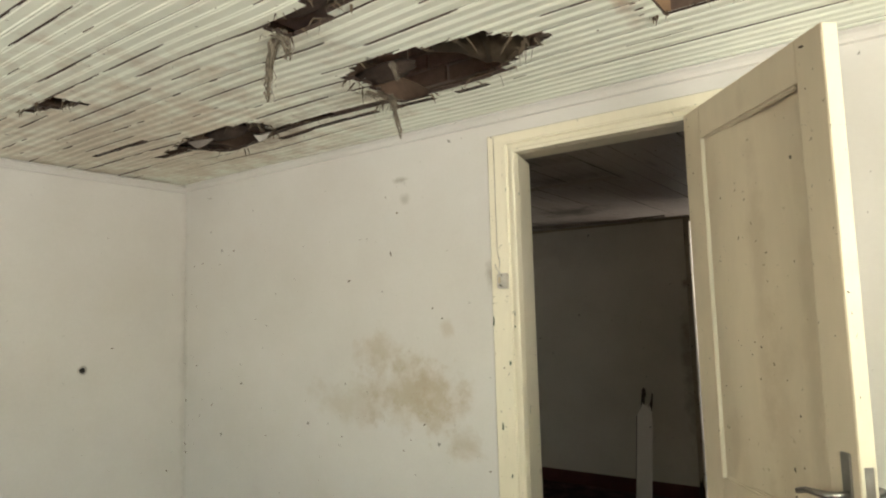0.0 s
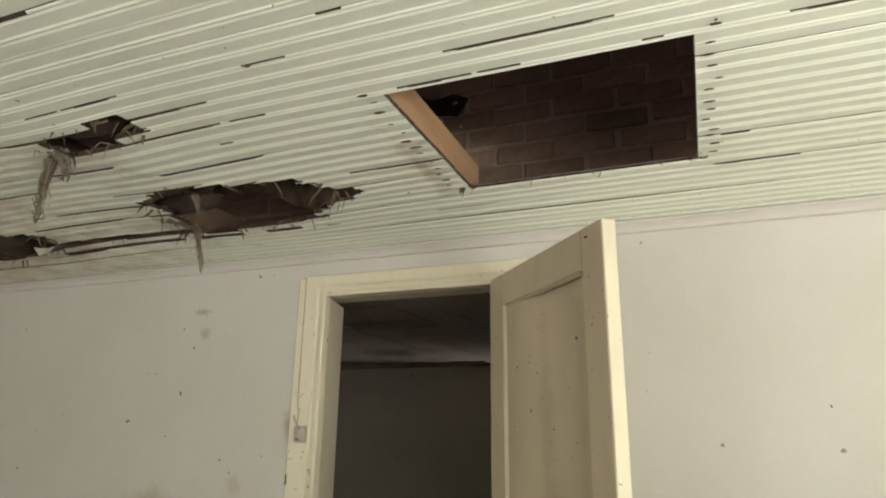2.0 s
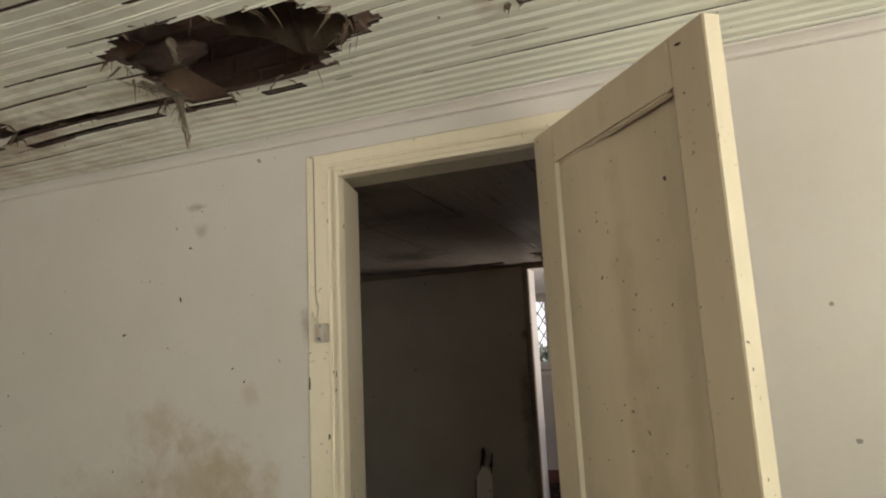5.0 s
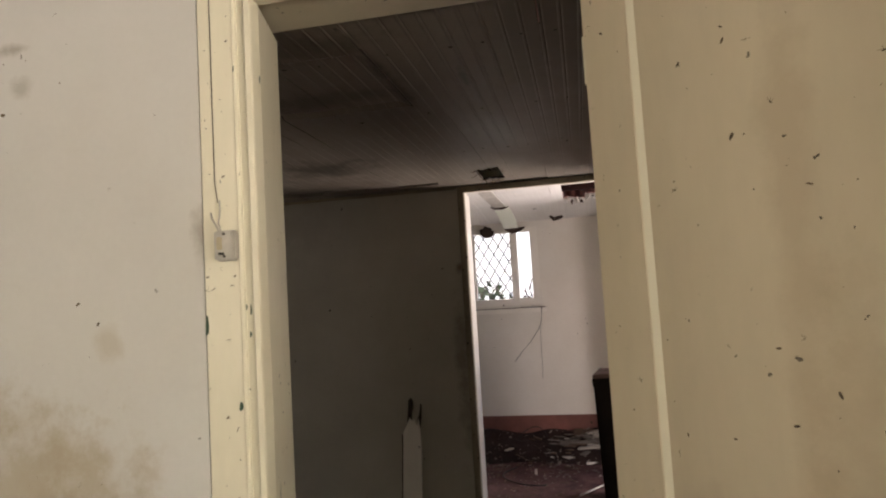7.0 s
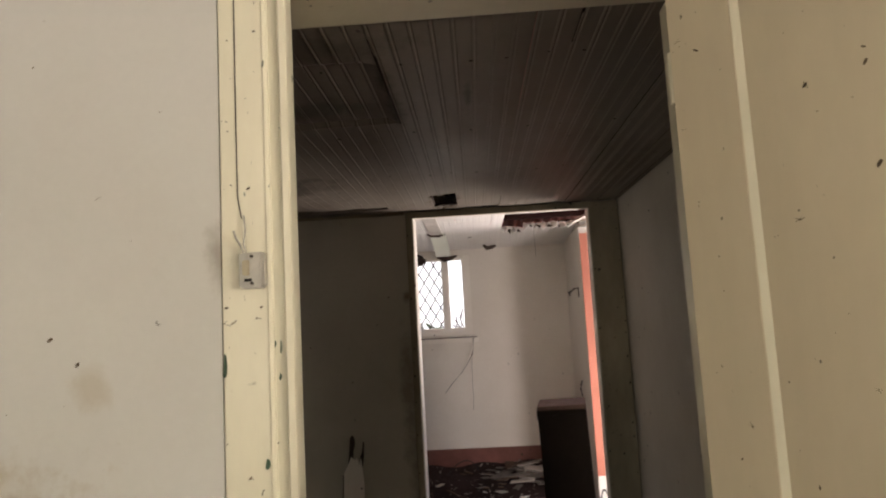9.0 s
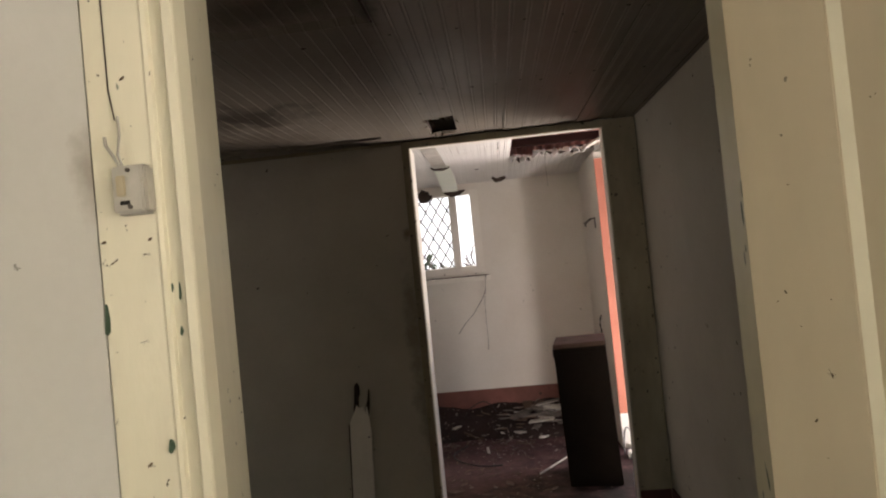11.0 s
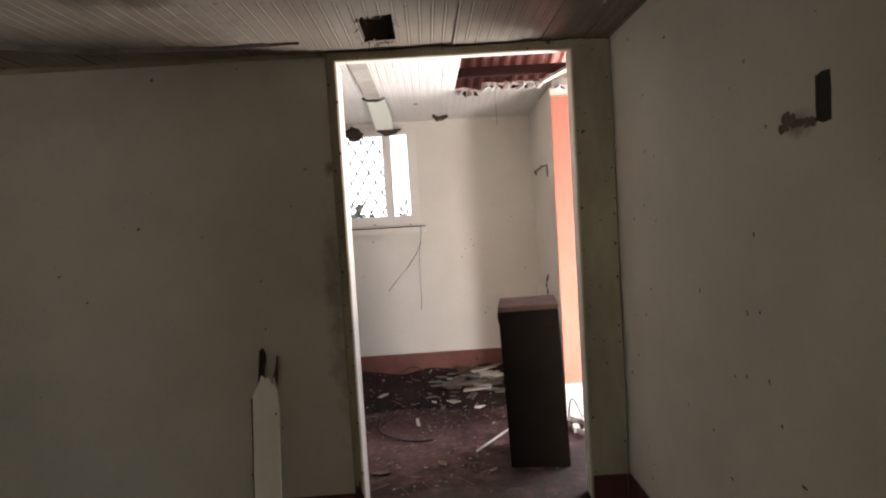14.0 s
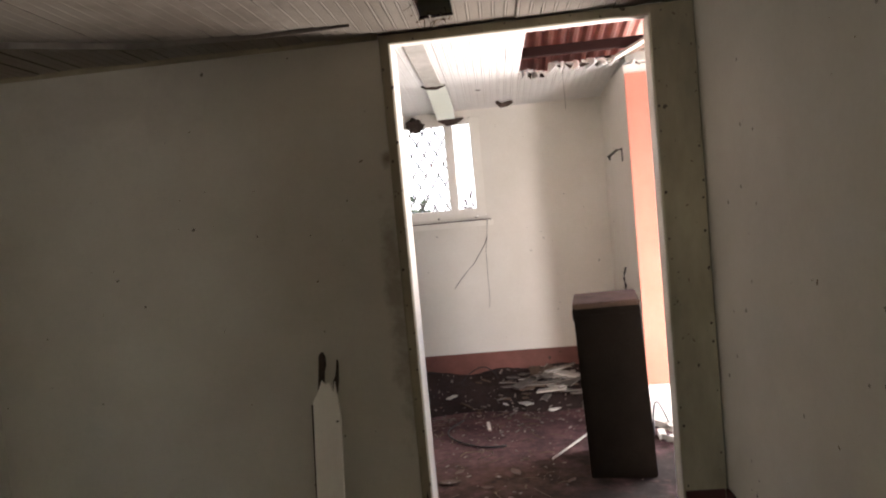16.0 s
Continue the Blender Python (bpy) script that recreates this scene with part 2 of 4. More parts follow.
wire_grey = material("rusty_wire", (0.10, 0.085, 0.075), 0.55, metal=0.6)
litter_mat = material("mixed_litter", (0.40, 0.34, 0.30), 0.8, (0.6, 0.8, 12.0), (0.8, 50), island=0.6)
concrete = material("pale_concrete", (0.58, 0.55, 0.50), 0.85, (0.8, 0.7, 0.8), (0.85, 20), bump=0.3)
ext_render = material("grey_render", (0.5, 0.47, 0.43), 0.85, (0.8, 0.7, 0.8), (0.9, 30), bump=0.3)
leaf_mat = material("pale_green_leaves", (0.09, 0.12, 0.06), 0.6, (0.7, 0.6, 4.0), (0.9, 30), island=0.5)
bark_mat = material("grey_bark", (0.12, 0.09, 0.07), 0.9, bump=0.5)
glass = bpy.data.materials.new("window_glass")
glass.use_nodes = True
gb = glass.node_tree.nodes["Principled BSDF"]
gb.inputs["Base Color"].default_value = (0.95, 0.97, 0.96, 1)
gb.inputs["Roughness"].default_value, gb.inputs["Transmission Weight"].default_value, gb.inputs["IOR"].default_value = 0.03, 1.0, 1.05


# ---- builders ----
def box(bm, x0, x1, y0, y1, z0, z1, m=None):
    v = [bm.verts.new(Vector(c) if m is None else m @ Vector(c)) for c in
         ((x0, y0, z0), (x1, y0, z0), (x1, y1, z0), (x0, y1, z0), (x0, y0, z1), (x1, y0, z1), (x1, y1, z1), (x0, y1, z1))]
    for f in ((3, 2, 1, 0), (4, 5, 6, 7), (0, 1, 5, 4), (1, 2, 6, 5), (2, 3, 7, 6), (3, 0, 4, 7)):
        bm.faces.new([v[i] for i in f])


def boxes(*dims):
    bm = bmesh.new()
    for d in dims:
        box(bm, *d)
    return bm


def soften(bm, w=0.004, seg=2):
    bmesh.ops.bevel(bm, geom=list(bm.edges), offset=w, segments=seg, affect="EDGES", clamp_overlap=True)
    return bm


def prism(points, axis, a0, a1):
    """A profile of 2D points drawn out along an axis ('x': points are (y, z); 'y': (x, z); 'z': (x, y))."""
    bm = bmesh.new()
    at = {"x": lambda p, a: (a, p[0], p[1]), "y": lambda p, a: (p[0], a, p[1]), "z": lambda p, a: (p[0], p[1], a)}[axis]
    r0, r1 = [bm.verts.new(at(p, a0)) for p in points], [bm.verts.new(at(p, a1)) for p in points]
    n = len(points)
    for i in range(n):
        bm.faces.new((r0[i], r0[(i + 1) % n], r1[(i + 1) % n], r1[i]))
    bm.faces.new(r0[::-1])
    bm.faces.new(r1)
    bmesh.ops.recalc_face_normals(bm, faces=bm.faces)
    return bm


def tube(points, r, sides=6):
    """A round bar through points; r: a radius, or one for each point."""
    bm = bmesh.new()
    rings, pts = [], [Vector(p) for p in points]
    for i, p in enumerate(pts):
        d = (pts[min(i + 1, len(pts) - 1)] - pts[max(i - 1, 0)]).normalized()
        u = d.orthogonal().normalized()
        w = d.cross(u)
        rr = r[i] if isinstance(r, (list, tuple)) else r
        rings.append([bm.verts.new(p + rr * (math.cos(a) * u + math.sin(a) * w)) for a in (2 * math.pi * k / sides for k in range(sides))])
    for a, b in zip(rings, rings[1:]):
        shift = min(range(sides), key=lambda s: (a[0].co - b[s].co).length)
        b[:] = b[shift:] + b[:shift]
        for k in range(sides):
            bm.faces.new((a[k], a[(k + 1) % sides], b[(k + 1) % sides], b[k]))
    bm.faces.new(rings[0][::-1])
    bm.faces.new(rings[-1])
    return bm


def mesh_object(name, bm, mat, smooth=False):
    me = bpy.data.meshes.new(name)
    bm.to_mesh(me)
    bm.free()
    me.materials.append(mat)
    if smooth:
        me.polygons.foreach_set("use_smooth", [True] * len(me.polygons))
    return new(name, me)


def part(name, bm, mat, parent, label="", smooth=False):
    ob = mesh_object(name, bm, mat, smooth)
    ob.parent = parent
    if label:
        ob["label"] = label
    return ob


def thing(name, label, category, at=(0, 0, 0, 0, 0, 0), group="", kind=""):
    e = new(name)
    e.empty_display_size = 0.05
    e.matrix_world = pose(*at)
    return tagged(e, label, category, group, kind)


def structure(name, bm, mat, label, category, smooth=False):
    return tagged(mesh_object(name, bm, mat, smooth), label, category, kind="structure")


def inside(p, poly):
    x, y, odd = p[0], p[1], False
    for (x0, y0), (x1, y1) in zip(poly, poly[1:] + poly[:1]):
        if (y0 > y) != (y1 > y) and x < x0 + (y - y0) / (y1 - y0) * (x1 - x0):
            odd = not odd
    return odd


def board_ceiling(name, along, a0, a1, b0, b1, height, pitch, step, missing, open_joint, mat, label, jitter=0.0015, groove=0.008, edge_mat=None):
    """Grooved and beaded boards seen from beneath, as one mesh. height(a, b), missing(a, b, board), open_joint(a, board)."""
    rng = random.Random(len(name) * 7 + 3)
    edge_mat = edge_mat or nest
    bead = ((0.0, groove), (0.0032, 0.0), (0.0068, 0.0), (0.0100, groove), (0.0145, 0.0))
    prof = bead + tuple((0.5 * pitch + o, dz) for o, dz in bead) + ((pitch, groove),)
    np_ = len(prof)
    na, nb = max(2, round((a1 - a0) / step)), math.ceil((b1 - b0) / pitch)
    verts, faces = [], []
    for i in range(nb):
        off, tilt = rng.uniform(-jitter, jitter), rng.uniform(-jitter, jitter)
        ends = (0 if rng.random() < 0.5 else rng.uniform(-0.5, 0.5))
        for j in range(na + 1):
            a = a0 + (a1 - a0) * j / na
            for o, dz in prof:
                b = min(b0 + i * pitch + o, b1)
                z = height(a, b) + dz + off + tilt * math.sin(3 * a + i)
                verts.append((a, b, z) if along == "x" else (b, a, z))
        base = i * (na + 1) * np_
        if b0 + i * pitch >= b1 - 0.006:
            continue
        for j in range(na):
            am, bm_ = a0 + (a1 - a0) * (j + 0.5) / na, b0 + (i + 0.5) * pitch
            for k in range(np_ - 1):
                if missing(am, bm_ - 0.5 * pitch + 0.5 * (prof[k][0] + prof[k + 1][0]), i):
                    continue
                gape = open_joint(am, i)
                if (k == 0 and gape > 0) or (k == 1 and gape > 0.13):
                    continue
                q = base + j * np_ + k
                f = (q, q + np_, q + np_ + 1, q + 1)
                faces.append(f[::-1] if along == "x" else f)
    me = bpy.data.meshes.new(name)
    me.from_pydata(verts, [], faces)
    me.materials.append(mat)
    me.materials.append(edge_mat)
    ob = new(name, me)
    bm = bmesh.new()
    bm.from_mesh(me)
    bmesh.ops.delete(bm, geom=[v for v in bm.verts if not v.link_faces], context="VERTS")
    bmesh.ops.remove_doubles(bm, verts=bm.verts, dist=0.0001)
    bm.to_mesh(me)
    bm.free()
    mod = ob.modifiers.new("thickness", "SOLIDIFY")
    mod.thickness, mod.offset, mod.material_offset_rim = 0.012, -1.0, 1
    return tagged(ob, label, "ceiling", kind="structure")


# ---- rooms ----
XL, XR, YB0, YD, YD2, YW, YW2, YE = -3.57, 2.4, -1.8, 2.40, 2.62, 5.06, 5.22, 6.96
structure("ground", boxes((-400, 400, -400, 400, -0.35, -0.16)), concrete, "pale dusty ground around the house", "ground")
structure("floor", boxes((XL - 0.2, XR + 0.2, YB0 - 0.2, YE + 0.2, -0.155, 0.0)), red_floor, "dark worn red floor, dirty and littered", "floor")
structure("wall_front", boxes((XL, -1.4265, YD, YD2, 0, 2.3), (-0.5055, XR, YD, YD2, 0, 2.3), (-1.4265, -0.5055, YD, YD2, 2.1035, 2.3)), plaster_front,
          "white plastered wall with brown stains and fly spots", "wall")
structure("wall_left", boxes((XL - 0.2, XL - 0.001, YB0 - 0.2, 6.35, -0.1, 2.3), (XL - 0.2, XL - 0.001, 6.35, YE + 0.2, -0.1, 2.1)), plaster_front, "white plastered wall", "wall")
structure("wall_right", boxes((XR, XR + 0.2, YB0, -1.05, -0.1, 2.6), (XR, XR + 0.2, 0.55, YD2, -0.1, 2.6), (XR, XR + 0.2, -1.05, 0.55, -0.1, 0.8), (XR, XR + 0.2, -1.05, 0.55, 1.95, 2.6)), plaster_front,
          "white plastered wall with a window opening", "wall")
structure("wall_rear", boxes((XL, -3.2, YB0 - 0.2, YB0, -0.1, 2.33), (-1.6, 1.15, YB0 - 0.2, YB0, -0.1, 2.33), (2.35, XR + 0.2, YB0 - 0.2, YB0, -0.1, 2.33), (-3.2, -1.6, YB0 - 0.2, YB0, 1.85, 2.33),
                              (-3.2, -1.6, YB0 - 0.2, YB0, -0.1, 0.75), (1.15, 2.35, YB0 - 0.2, YB0, 2.05, 2.33)), plaster_front, "white plastered wall with a window and a door opening", "wall")
structure("wall_middle", boxes((XL, -1.372, YW, YW2, 0, 2.12), (-0.27, 0.05, YW, YW + 0.08, 0, 2.12), (-1.372, -0.27, YW, YW + 0.05, 2.035, 2.12)), plaster_inner,
          "grey-white plastered wall, scuffed and dirty", "wall")
structure("wall_passage", boxes((-0.14, 0.05, YD2, YW, 0, 2.3)), plaster_inner, "grey-white plastered wall with chipped holes", "wall")
WX0, WX1, WZ0, WZ1 = -1.83, -1.03, 1.27, 1.96
structure("wall_back", boxes((XL, WX0, YE, YE + 0.18, -0.1, 2.16), (WX1, 0.05, YE, YE + 0.18, -0.1, 2.16), (WX0, WX1, YE, YE + 0.18, -0.1, WZ0), (WX0, WX1, YE, YE + 0.18, WZ1, 2.16)), plaster_back,
          "cream plastered wall with a window, faintly streaked", "wall")
pier = structure("wall_pier", boxes((-0.195, 0.05, 6.155, YE, 0, 2.04)), plaster_back, "short cream plastered wall beside the side opening", "wall")
part("painted_end", boxes((-0.193, 0.05, 6.14, 6.155, 0.235, 1.99)), salmon, pier, "bright salmon paint on the wall end")
part("white_base", boxes((-0.193, 0.05, 6.137, 6.155, 0.0, 0.232)), reveal_white, pier, "whitewashed base")
structure("wall_outer_left", boxes((XL, -3.2, YD2, YW, 0, 2.3)), plaster_inner, "grey-white plastered wall", "wall")

# ceilings
HATCH = (-0.55, 0.065, 1.365, 1.92)
HOLES = ([(-1.56, 1.70), (-1.37, 1.61), (-0.99, 1.69), (-0.90, 1.83), (-1.10, 1.99), (-1.58, 2.02)],
         [(-2.85, 1.84), (-2.55, 1.77), (-2.30, 1.78), (-2.20, 1.84), (-2.22, 1.99), (-2.62, 2.05)],
         [(-1.47, 1.27), (-1.19, 1.23), (-1.17, 1.32), (-1.46, 1.36)],
         [(-2.80, 1.18), (-2.50, 1.18), (-2.53, 1.30)],
         [(-3.12, 1.89), (-2.80, 1.86), (-2.80, 1.93), (-3.05, 1.93)], [(-3.25, 1.695), (-2.78, 1.685), (-2.80, 1.72)], [(-2.24, 1.93), (-1.70, 1.955), (-1.45, 1.975), (-1.60, 2.00), (-2.20, 1.985)])


def ragged(a, b, i, amount=0.05):
    return a + 0.014 * math.sin(b * 700 + i) + amount * (noise.noise((a * 2, i * 3.7, 0.5)) + 0.8 * math.sin(i * 12.9898 + b * 7))


def gone_front(a, b, i):
    if HATCH[0] < a < HATCH[1] and HATCH[2] < b < HATCH[3]:
        return True
    if 2.03 < b < 2.055 and -2.3 < a < -1.2 and noise.noise((a * 4, 2.0, 7.0)) > -0.15:
        return True
    return any(inside((ragged(a, b, i), b), h) for h in HOLES)


def joint_front(a, i):
    b = YB0 + i * 0.09
    if 1.96 < b < 2.05 and -2.4 < a < -1.05:
        return 1.0
    if not -0.5 < b < 2.1:
        return -1.0
    return noise.noise((a * 2.3, i * 5.3, 1.0)) + 0.35 * noise.noise((a * 11.0, i * 3.1, 4.0)) - (0.02 if a < -1.0 else 0.29)


def height_front(a, b):
    sag = 0.0
    for cx, cy, r, d in ((-1.3, 1.85, 0.35, 0.016), (-2.45, 1.9, 0.3, 0.015), (-1.4, 1.32, 0.25, 0.012)):
        sag += d * math.exp(-((a - cx) ** 2 + (b - cy) ** 2) / r ** 2)
    return 2.192 - sag


board_ceiling("ceiling_front", "x", XL, XR, YB0, YD, height_front, 0.09, 0.0125, gone_front, joint_front, ceiling_paint,
              "mint-white beaded board ceiling, rotten and holed, with an open hatch", 0.0012, 0.0019)

PATCH = (-2.6, -1.207, 2.85, 3.335)


def gone_passage(a, b, i):
    return -1.19 < b < -1.075 and 4.60 < ragged(a, b, i, 0.03) < 4.93


def height_passage(a, b):
    z = 2.045
    if b < PATCH[1] and PATCH[2] < a < PATCH[3]:
        z += 0.012
    z -= 0.02 * math.exp(-((a - 4.3) ** 2 + (b + 1.9) ** 2) / 0.16)
    return z


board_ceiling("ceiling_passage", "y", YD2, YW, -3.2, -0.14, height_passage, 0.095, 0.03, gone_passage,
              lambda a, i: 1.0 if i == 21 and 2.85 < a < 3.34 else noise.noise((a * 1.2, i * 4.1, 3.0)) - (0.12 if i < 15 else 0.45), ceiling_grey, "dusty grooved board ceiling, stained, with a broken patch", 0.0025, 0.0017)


def gone_back(a, b, i):
    return b > -0.765 and a < (6.29 if b < -0.60 else 6.16) + 0.04 * math.sin(i * 9.1 + b * 9) + 0.03 * math.sin(i * 3.3 + b * 40)


def height_back(a, b):
    return 2.075 - max(0.0, a - 6.35) * 0.11


board_ceiling("ceiling_back", "y", YW2, YE, XL, 0.05, height_back, 0.085, 0.03, gone_back,
              lambda a, i: noise.noise((a * 1.3, i * 4.7, 6.0)) - 0.5, ceiling_white, "white board ceiling with a ragged hole showing the roof", 0.002, 0.002, ceiling_white)

# roof
def roof_sheet(name, y0, z0, y1, z1, x1, mat):
    bm = bmesh.new()
    n = round((x1 - XL + 0.3) / 0.019)
    rows = []
    for k in range(n + 1):
        x = XL - 0.3 + (x1 - XL + 0.3) * k / n
        dz = 0.012 * (1 if k % 4 in (0, 1) else -1)
        rows.append((bm.verts.new((x, y0, z0 + dz)), bm.verts.new((x, y1, z1 + dz))))
    for p, q in zip(rows, rows[1:]):
        bm.faces.new((p[0], q[0], q[1], p[1]))
    return structure(name, bm, mat, "red corrugated iron roof sheets", "roof")


roof_sheet("roof_back", 2.5, 3.35, 7.4, 2.07, 0.22, roof_red)
roof_sheet("roof_front", 2.6, 3.37, -2.3, 2.50, XR + 0.3, roof_red)
structure("gable_wall_left", prism([(-2.0, 2.3), (2.5, 3.3), (6.35, 2.301)], "x", XL - 0.2, XL), ext_render, "rendered gable wall", "wall")
structure("gable_wall_right", prism([(-2.0, 2.3), (2.6, 3.3), (2.6, 2.3)], "x", XR, XR + 0.2), ext_render, "rendered gable wall", "wall")
structure("gable_wall_side", prism([(2.62, 2.3), (2.62, 3.2), (5.2, 2.62), (5.2, 2.3)], "x", 0.0, 0.15), ext_render, "rendered gable wall", "wall")
structure("attic_partition", boxes((XL, 0.0, YW, YW2 - 0.02, 2.12, 2.62)), ext_render, "rough partition in the roof space", "wall")
structure("wall_end_side", boxes((0.05, 0.15, YD2, YW2, -0.1, 2.3)), ext_render, "rendered outside wall", "wall")
bd = bpy.data.materials.new("bright_haze")
bd.use_nodes = True
bd.node_tree.nodes["Principled BSDF"].inputs["Base Color"].default_value = (0.8, 0.8, 0.8, 1)
bd.node_tree.nodes["Principled BSDF"].inputs["Emission Color"].default_value = (1.0, 0.98, 0.96, 1)
bd.node_tree.nodes["Principled BSDF"].inputs["Emission Strength"].default_value = 0.34
structure("backdrop", boxes((-45, 35, 60, 60.2, -0.15, 30)), bd, "bright hazy sky beyond the window", "sky")

# ---- doors, frames and window ----
def casing_runs(xi0, xi1, zi, profile):
    """Left, top and right runs of a mitred casing; profile: (distance outwards from the opening, y) or (left, top, right distances, y)."""
    stations = []
    for k in range(4):
        ring = []
        for p in profile:
            dl, dt, dr = (p[0],) * 3 if len(p) == 2 else p[:3]
            ring.append(((xi0 - dl, p[-1], 0.0), (xi0 - dl, p[-1], zi + dt), (xi1 + dr, p[-1], zi + dt), (xi1 + dr, p[-1], 0.0))[k])
        stations.append(ring)
    runs = []
    for s0, s1 in zip(stations, stations[1:]):
        bm = bmesh.new()
        a, b = [bm.verts.new(c) for c in s0], [bm.verts.new(c) for c in s1]
        n = len(a)
        for i in range(n):
            bm.faces.new((a[i], a[(i + 1) % n], b[(i + 1) % n], b[i]))
        bm.faces.new(a[::-1])
        bm.faces.new(b)
        bmesh.ops.recalc_face_normals(bm, faces=bm.faces)
        runs.append(bm)
    return runs


frame_1 = thing("door_frame_1", "chipped cream gloss painted door frame around the open door", "door frame", kind="structure")
PROF = [(0.0, 2.430), (0.0, 2.397), (0.002, 2.393), (0.013, 2.392), (0.017, 2.397), (0.019, 2.405), (0.037, 2.406), (0.039, 2.400), (0.044, 2.398), (0.048, 2.400), (0.122, 0.082, 0.089, 2.397), (0.1235, 0.0835, 0.0905, 2.399), (0.1245, 0.0845, 0.0915, 2.400), (0.125, 0.085, 0.0921, 2.425)]
for nm, bm in zip(("casing", "head_casing", "casing"), casing_runs(-1.300, -0.598, 2.018, PROF)):
    part(nm, bm, cream_gloss, frame_1)
part("jamb", prism([(-1.426, 2.431), (-1.3005, 2.431), (-1.351, 2.622), (-1.426, 2.622)], "z", 0, 2.017), cream_gloss, frame_1)
part("jamb", prism([(-0.506, 2.431), (-0.506, 2.622), (-0.575, 2.622), (-0.580, 2.448), (-0.597, 2.431)], "z", 0, 2.017), cream_gloss, frame_1)
part("head_jamb", prism([(2.431, 2.102), (2.622, 2.102), (2.622, 2.040), (2.450, 2.028), (2.436, 2.018), (2.431, 2.0175)], "x", -1.426, -0.506), cream_gloss, frame_1)

DW, DT, DH = 0.722, 0.040, 2.031
door = thing("door_1", "tan cream painted panel door standing open, speckled with dirt", "door", (-0.637, 2.394, 0, 0, 0, -50.2), kind="structure")
part("stile", soften(boxes((0.0, 0.110, 0, DT, 0.012, DH)), 0.0014), door_paint, door)
part("stile", soften(boxes((DW - 0.102, DW, 0, DT, 0.012, DH)), 0.0014), door_paint, door)
for z0, z1 in ((DH - 0.108, DH), (0.72, 0.86), (0.012, 0.22)):
    part("rail", soften(boxes((0.1105, DW - 0.1025, 0.0004, DT - 0.0004, z0, z1)), 0.0014), door_paint, door)
for z0, z1 in ((0.86, DH - 0.108), (0.22, 0.72)):
    bm = bmesh.new()
    cols = 12
    for face_y, flip in ((0.014, 1), (0.026, -1)):
        vs = []
        for k in range(cols + 1):
            x = 0.11 + (DW - 0.212) * k / cols
            y = face_y + 0.002 - 0.012 * math.sin(5.5 * k / cols + 0.6)
            vs.append((bm.verts.new((x, y, z0)), bm.verts.new((x, y, z1))))
        for a, b in zip(vs, vs[1:]):
            f = (a[0], b[0], b[1], a[1])
            bm.faces.new(f if flip > 0 else f[::-1])
    part("panel", bm, door_paint, door, smooth=True)
    for side in (0, 1):
        yb = 0.002 if side == 0 else DT - 0.013
        for d in ((0.1102, 0.124, z0, z1), (DW - 0.116, DW - 0.1022, z0, z1)):
            e0, e1 = (0.1102, 0.126) if d[0] < 0.3 else (DW - 0.1022, DW - 0.118)
            ys = (0.0015, 0.011, 0.016) if side == 0 else (DT - 0.0015, DT - 0.011, DT - 0.016)
            part("bead", prism([(e0, ys[0]), (e1, ys[1]), (e1, ys[2]), (e0, ys[2])], "z", z0 + 0.0005, z1 - 0.0005), cream_gloss if d[0] < 0.3 else door_paint, door)
        for zz in ((z0, z0 + 0.012), (z1 - 0.012, z1)):
            part("bead", soften(boxes((0.1265, DW - 0.1185, yb, yb + 0.011, zz[0], zz[1])), 0.004), door_paint, door)
part("edge", boxes((DW, DW + 0.0016, 0.002, DT - 0.002, 0.014, DH - 0.002)), cream_gloss, door, "pale cream door edge with rubbed paint")
for side, sy in ((0, -1), (1, 1)):
    y0 = 0.0 if side == 0 else DT
    hd = part("door_handle", soften(boxes((0.668, 0.700, min(y0, y0 + sy * 0.005), max(y0, y0 + sy * 0.005), 0.865, 1.055)), 0.002), steel, door, "dull steel lever handle on a long plate")
    part("lever", tube([(0.684, y0, 0.962), (0.684, y0 + sy * 0.030, 0.962), (0.678, y0 + sy * 0.044, 0.962), (0.655, y0 + sy * 0.050, 0.961), (0.600, y0 + sy * 0.048, 0.955), (0.560, y0 + sy * 0.042, 0.942)],
                        [0.009, 0.009, 0.009, 0.008, 0.007, 0.007], 8), steel, hd, smooth=True)
part("latch_plate", soften(boxes((DW + 0.0016, DW + 0.0036, 0.009, 0.031, 0.88, 1.03)), 0.001), steel, door)
part("latch", boxes((DW + 0.002, DW + 0.012, 0.014, 0.026, 0.945, 0.965)), steel, door)
for z in (0.25, 1.75):
    part("hinge", tube([(-0.007, 0.012, z), (-0.007, 0.012, z + 0.09)], 0.007, 8), cream_gloss, door)

frame_2 = thing("door_frame_2", "dirty cream painted frame of a doorway without a door", "door frame", kind="structure")
PROF2 = [(0.0, 0.0, 0.0, 5.059), (0.0, 0.0, 0.0, 5.042), (0.004, 0.004, 0.004, 5.038), (0.036, 0.032, 0.164, 5.038), (0.042, 0.038, 0.168, 5.043), (0.042, 0.038, 0.168, 5.059)]
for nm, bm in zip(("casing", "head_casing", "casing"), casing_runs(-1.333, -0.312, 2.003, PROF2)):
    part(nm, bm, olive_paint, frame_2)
part("jamb", boxes((-1.371, -1.331, 5.061, 5.224, 0, 2.005)), reveal_white, frame_2, "white painted reveal")
part("jamb", boxes((-0.314, -0.271, 5.061, 5.143, 0, 2.005)), reveal_white, frame_2, "white painted reveal")
part("head_jamb", boxes((-1.371, -0.271, 5.061, 5.112, 2.005, 2.034)), reveal_white, frame_2)
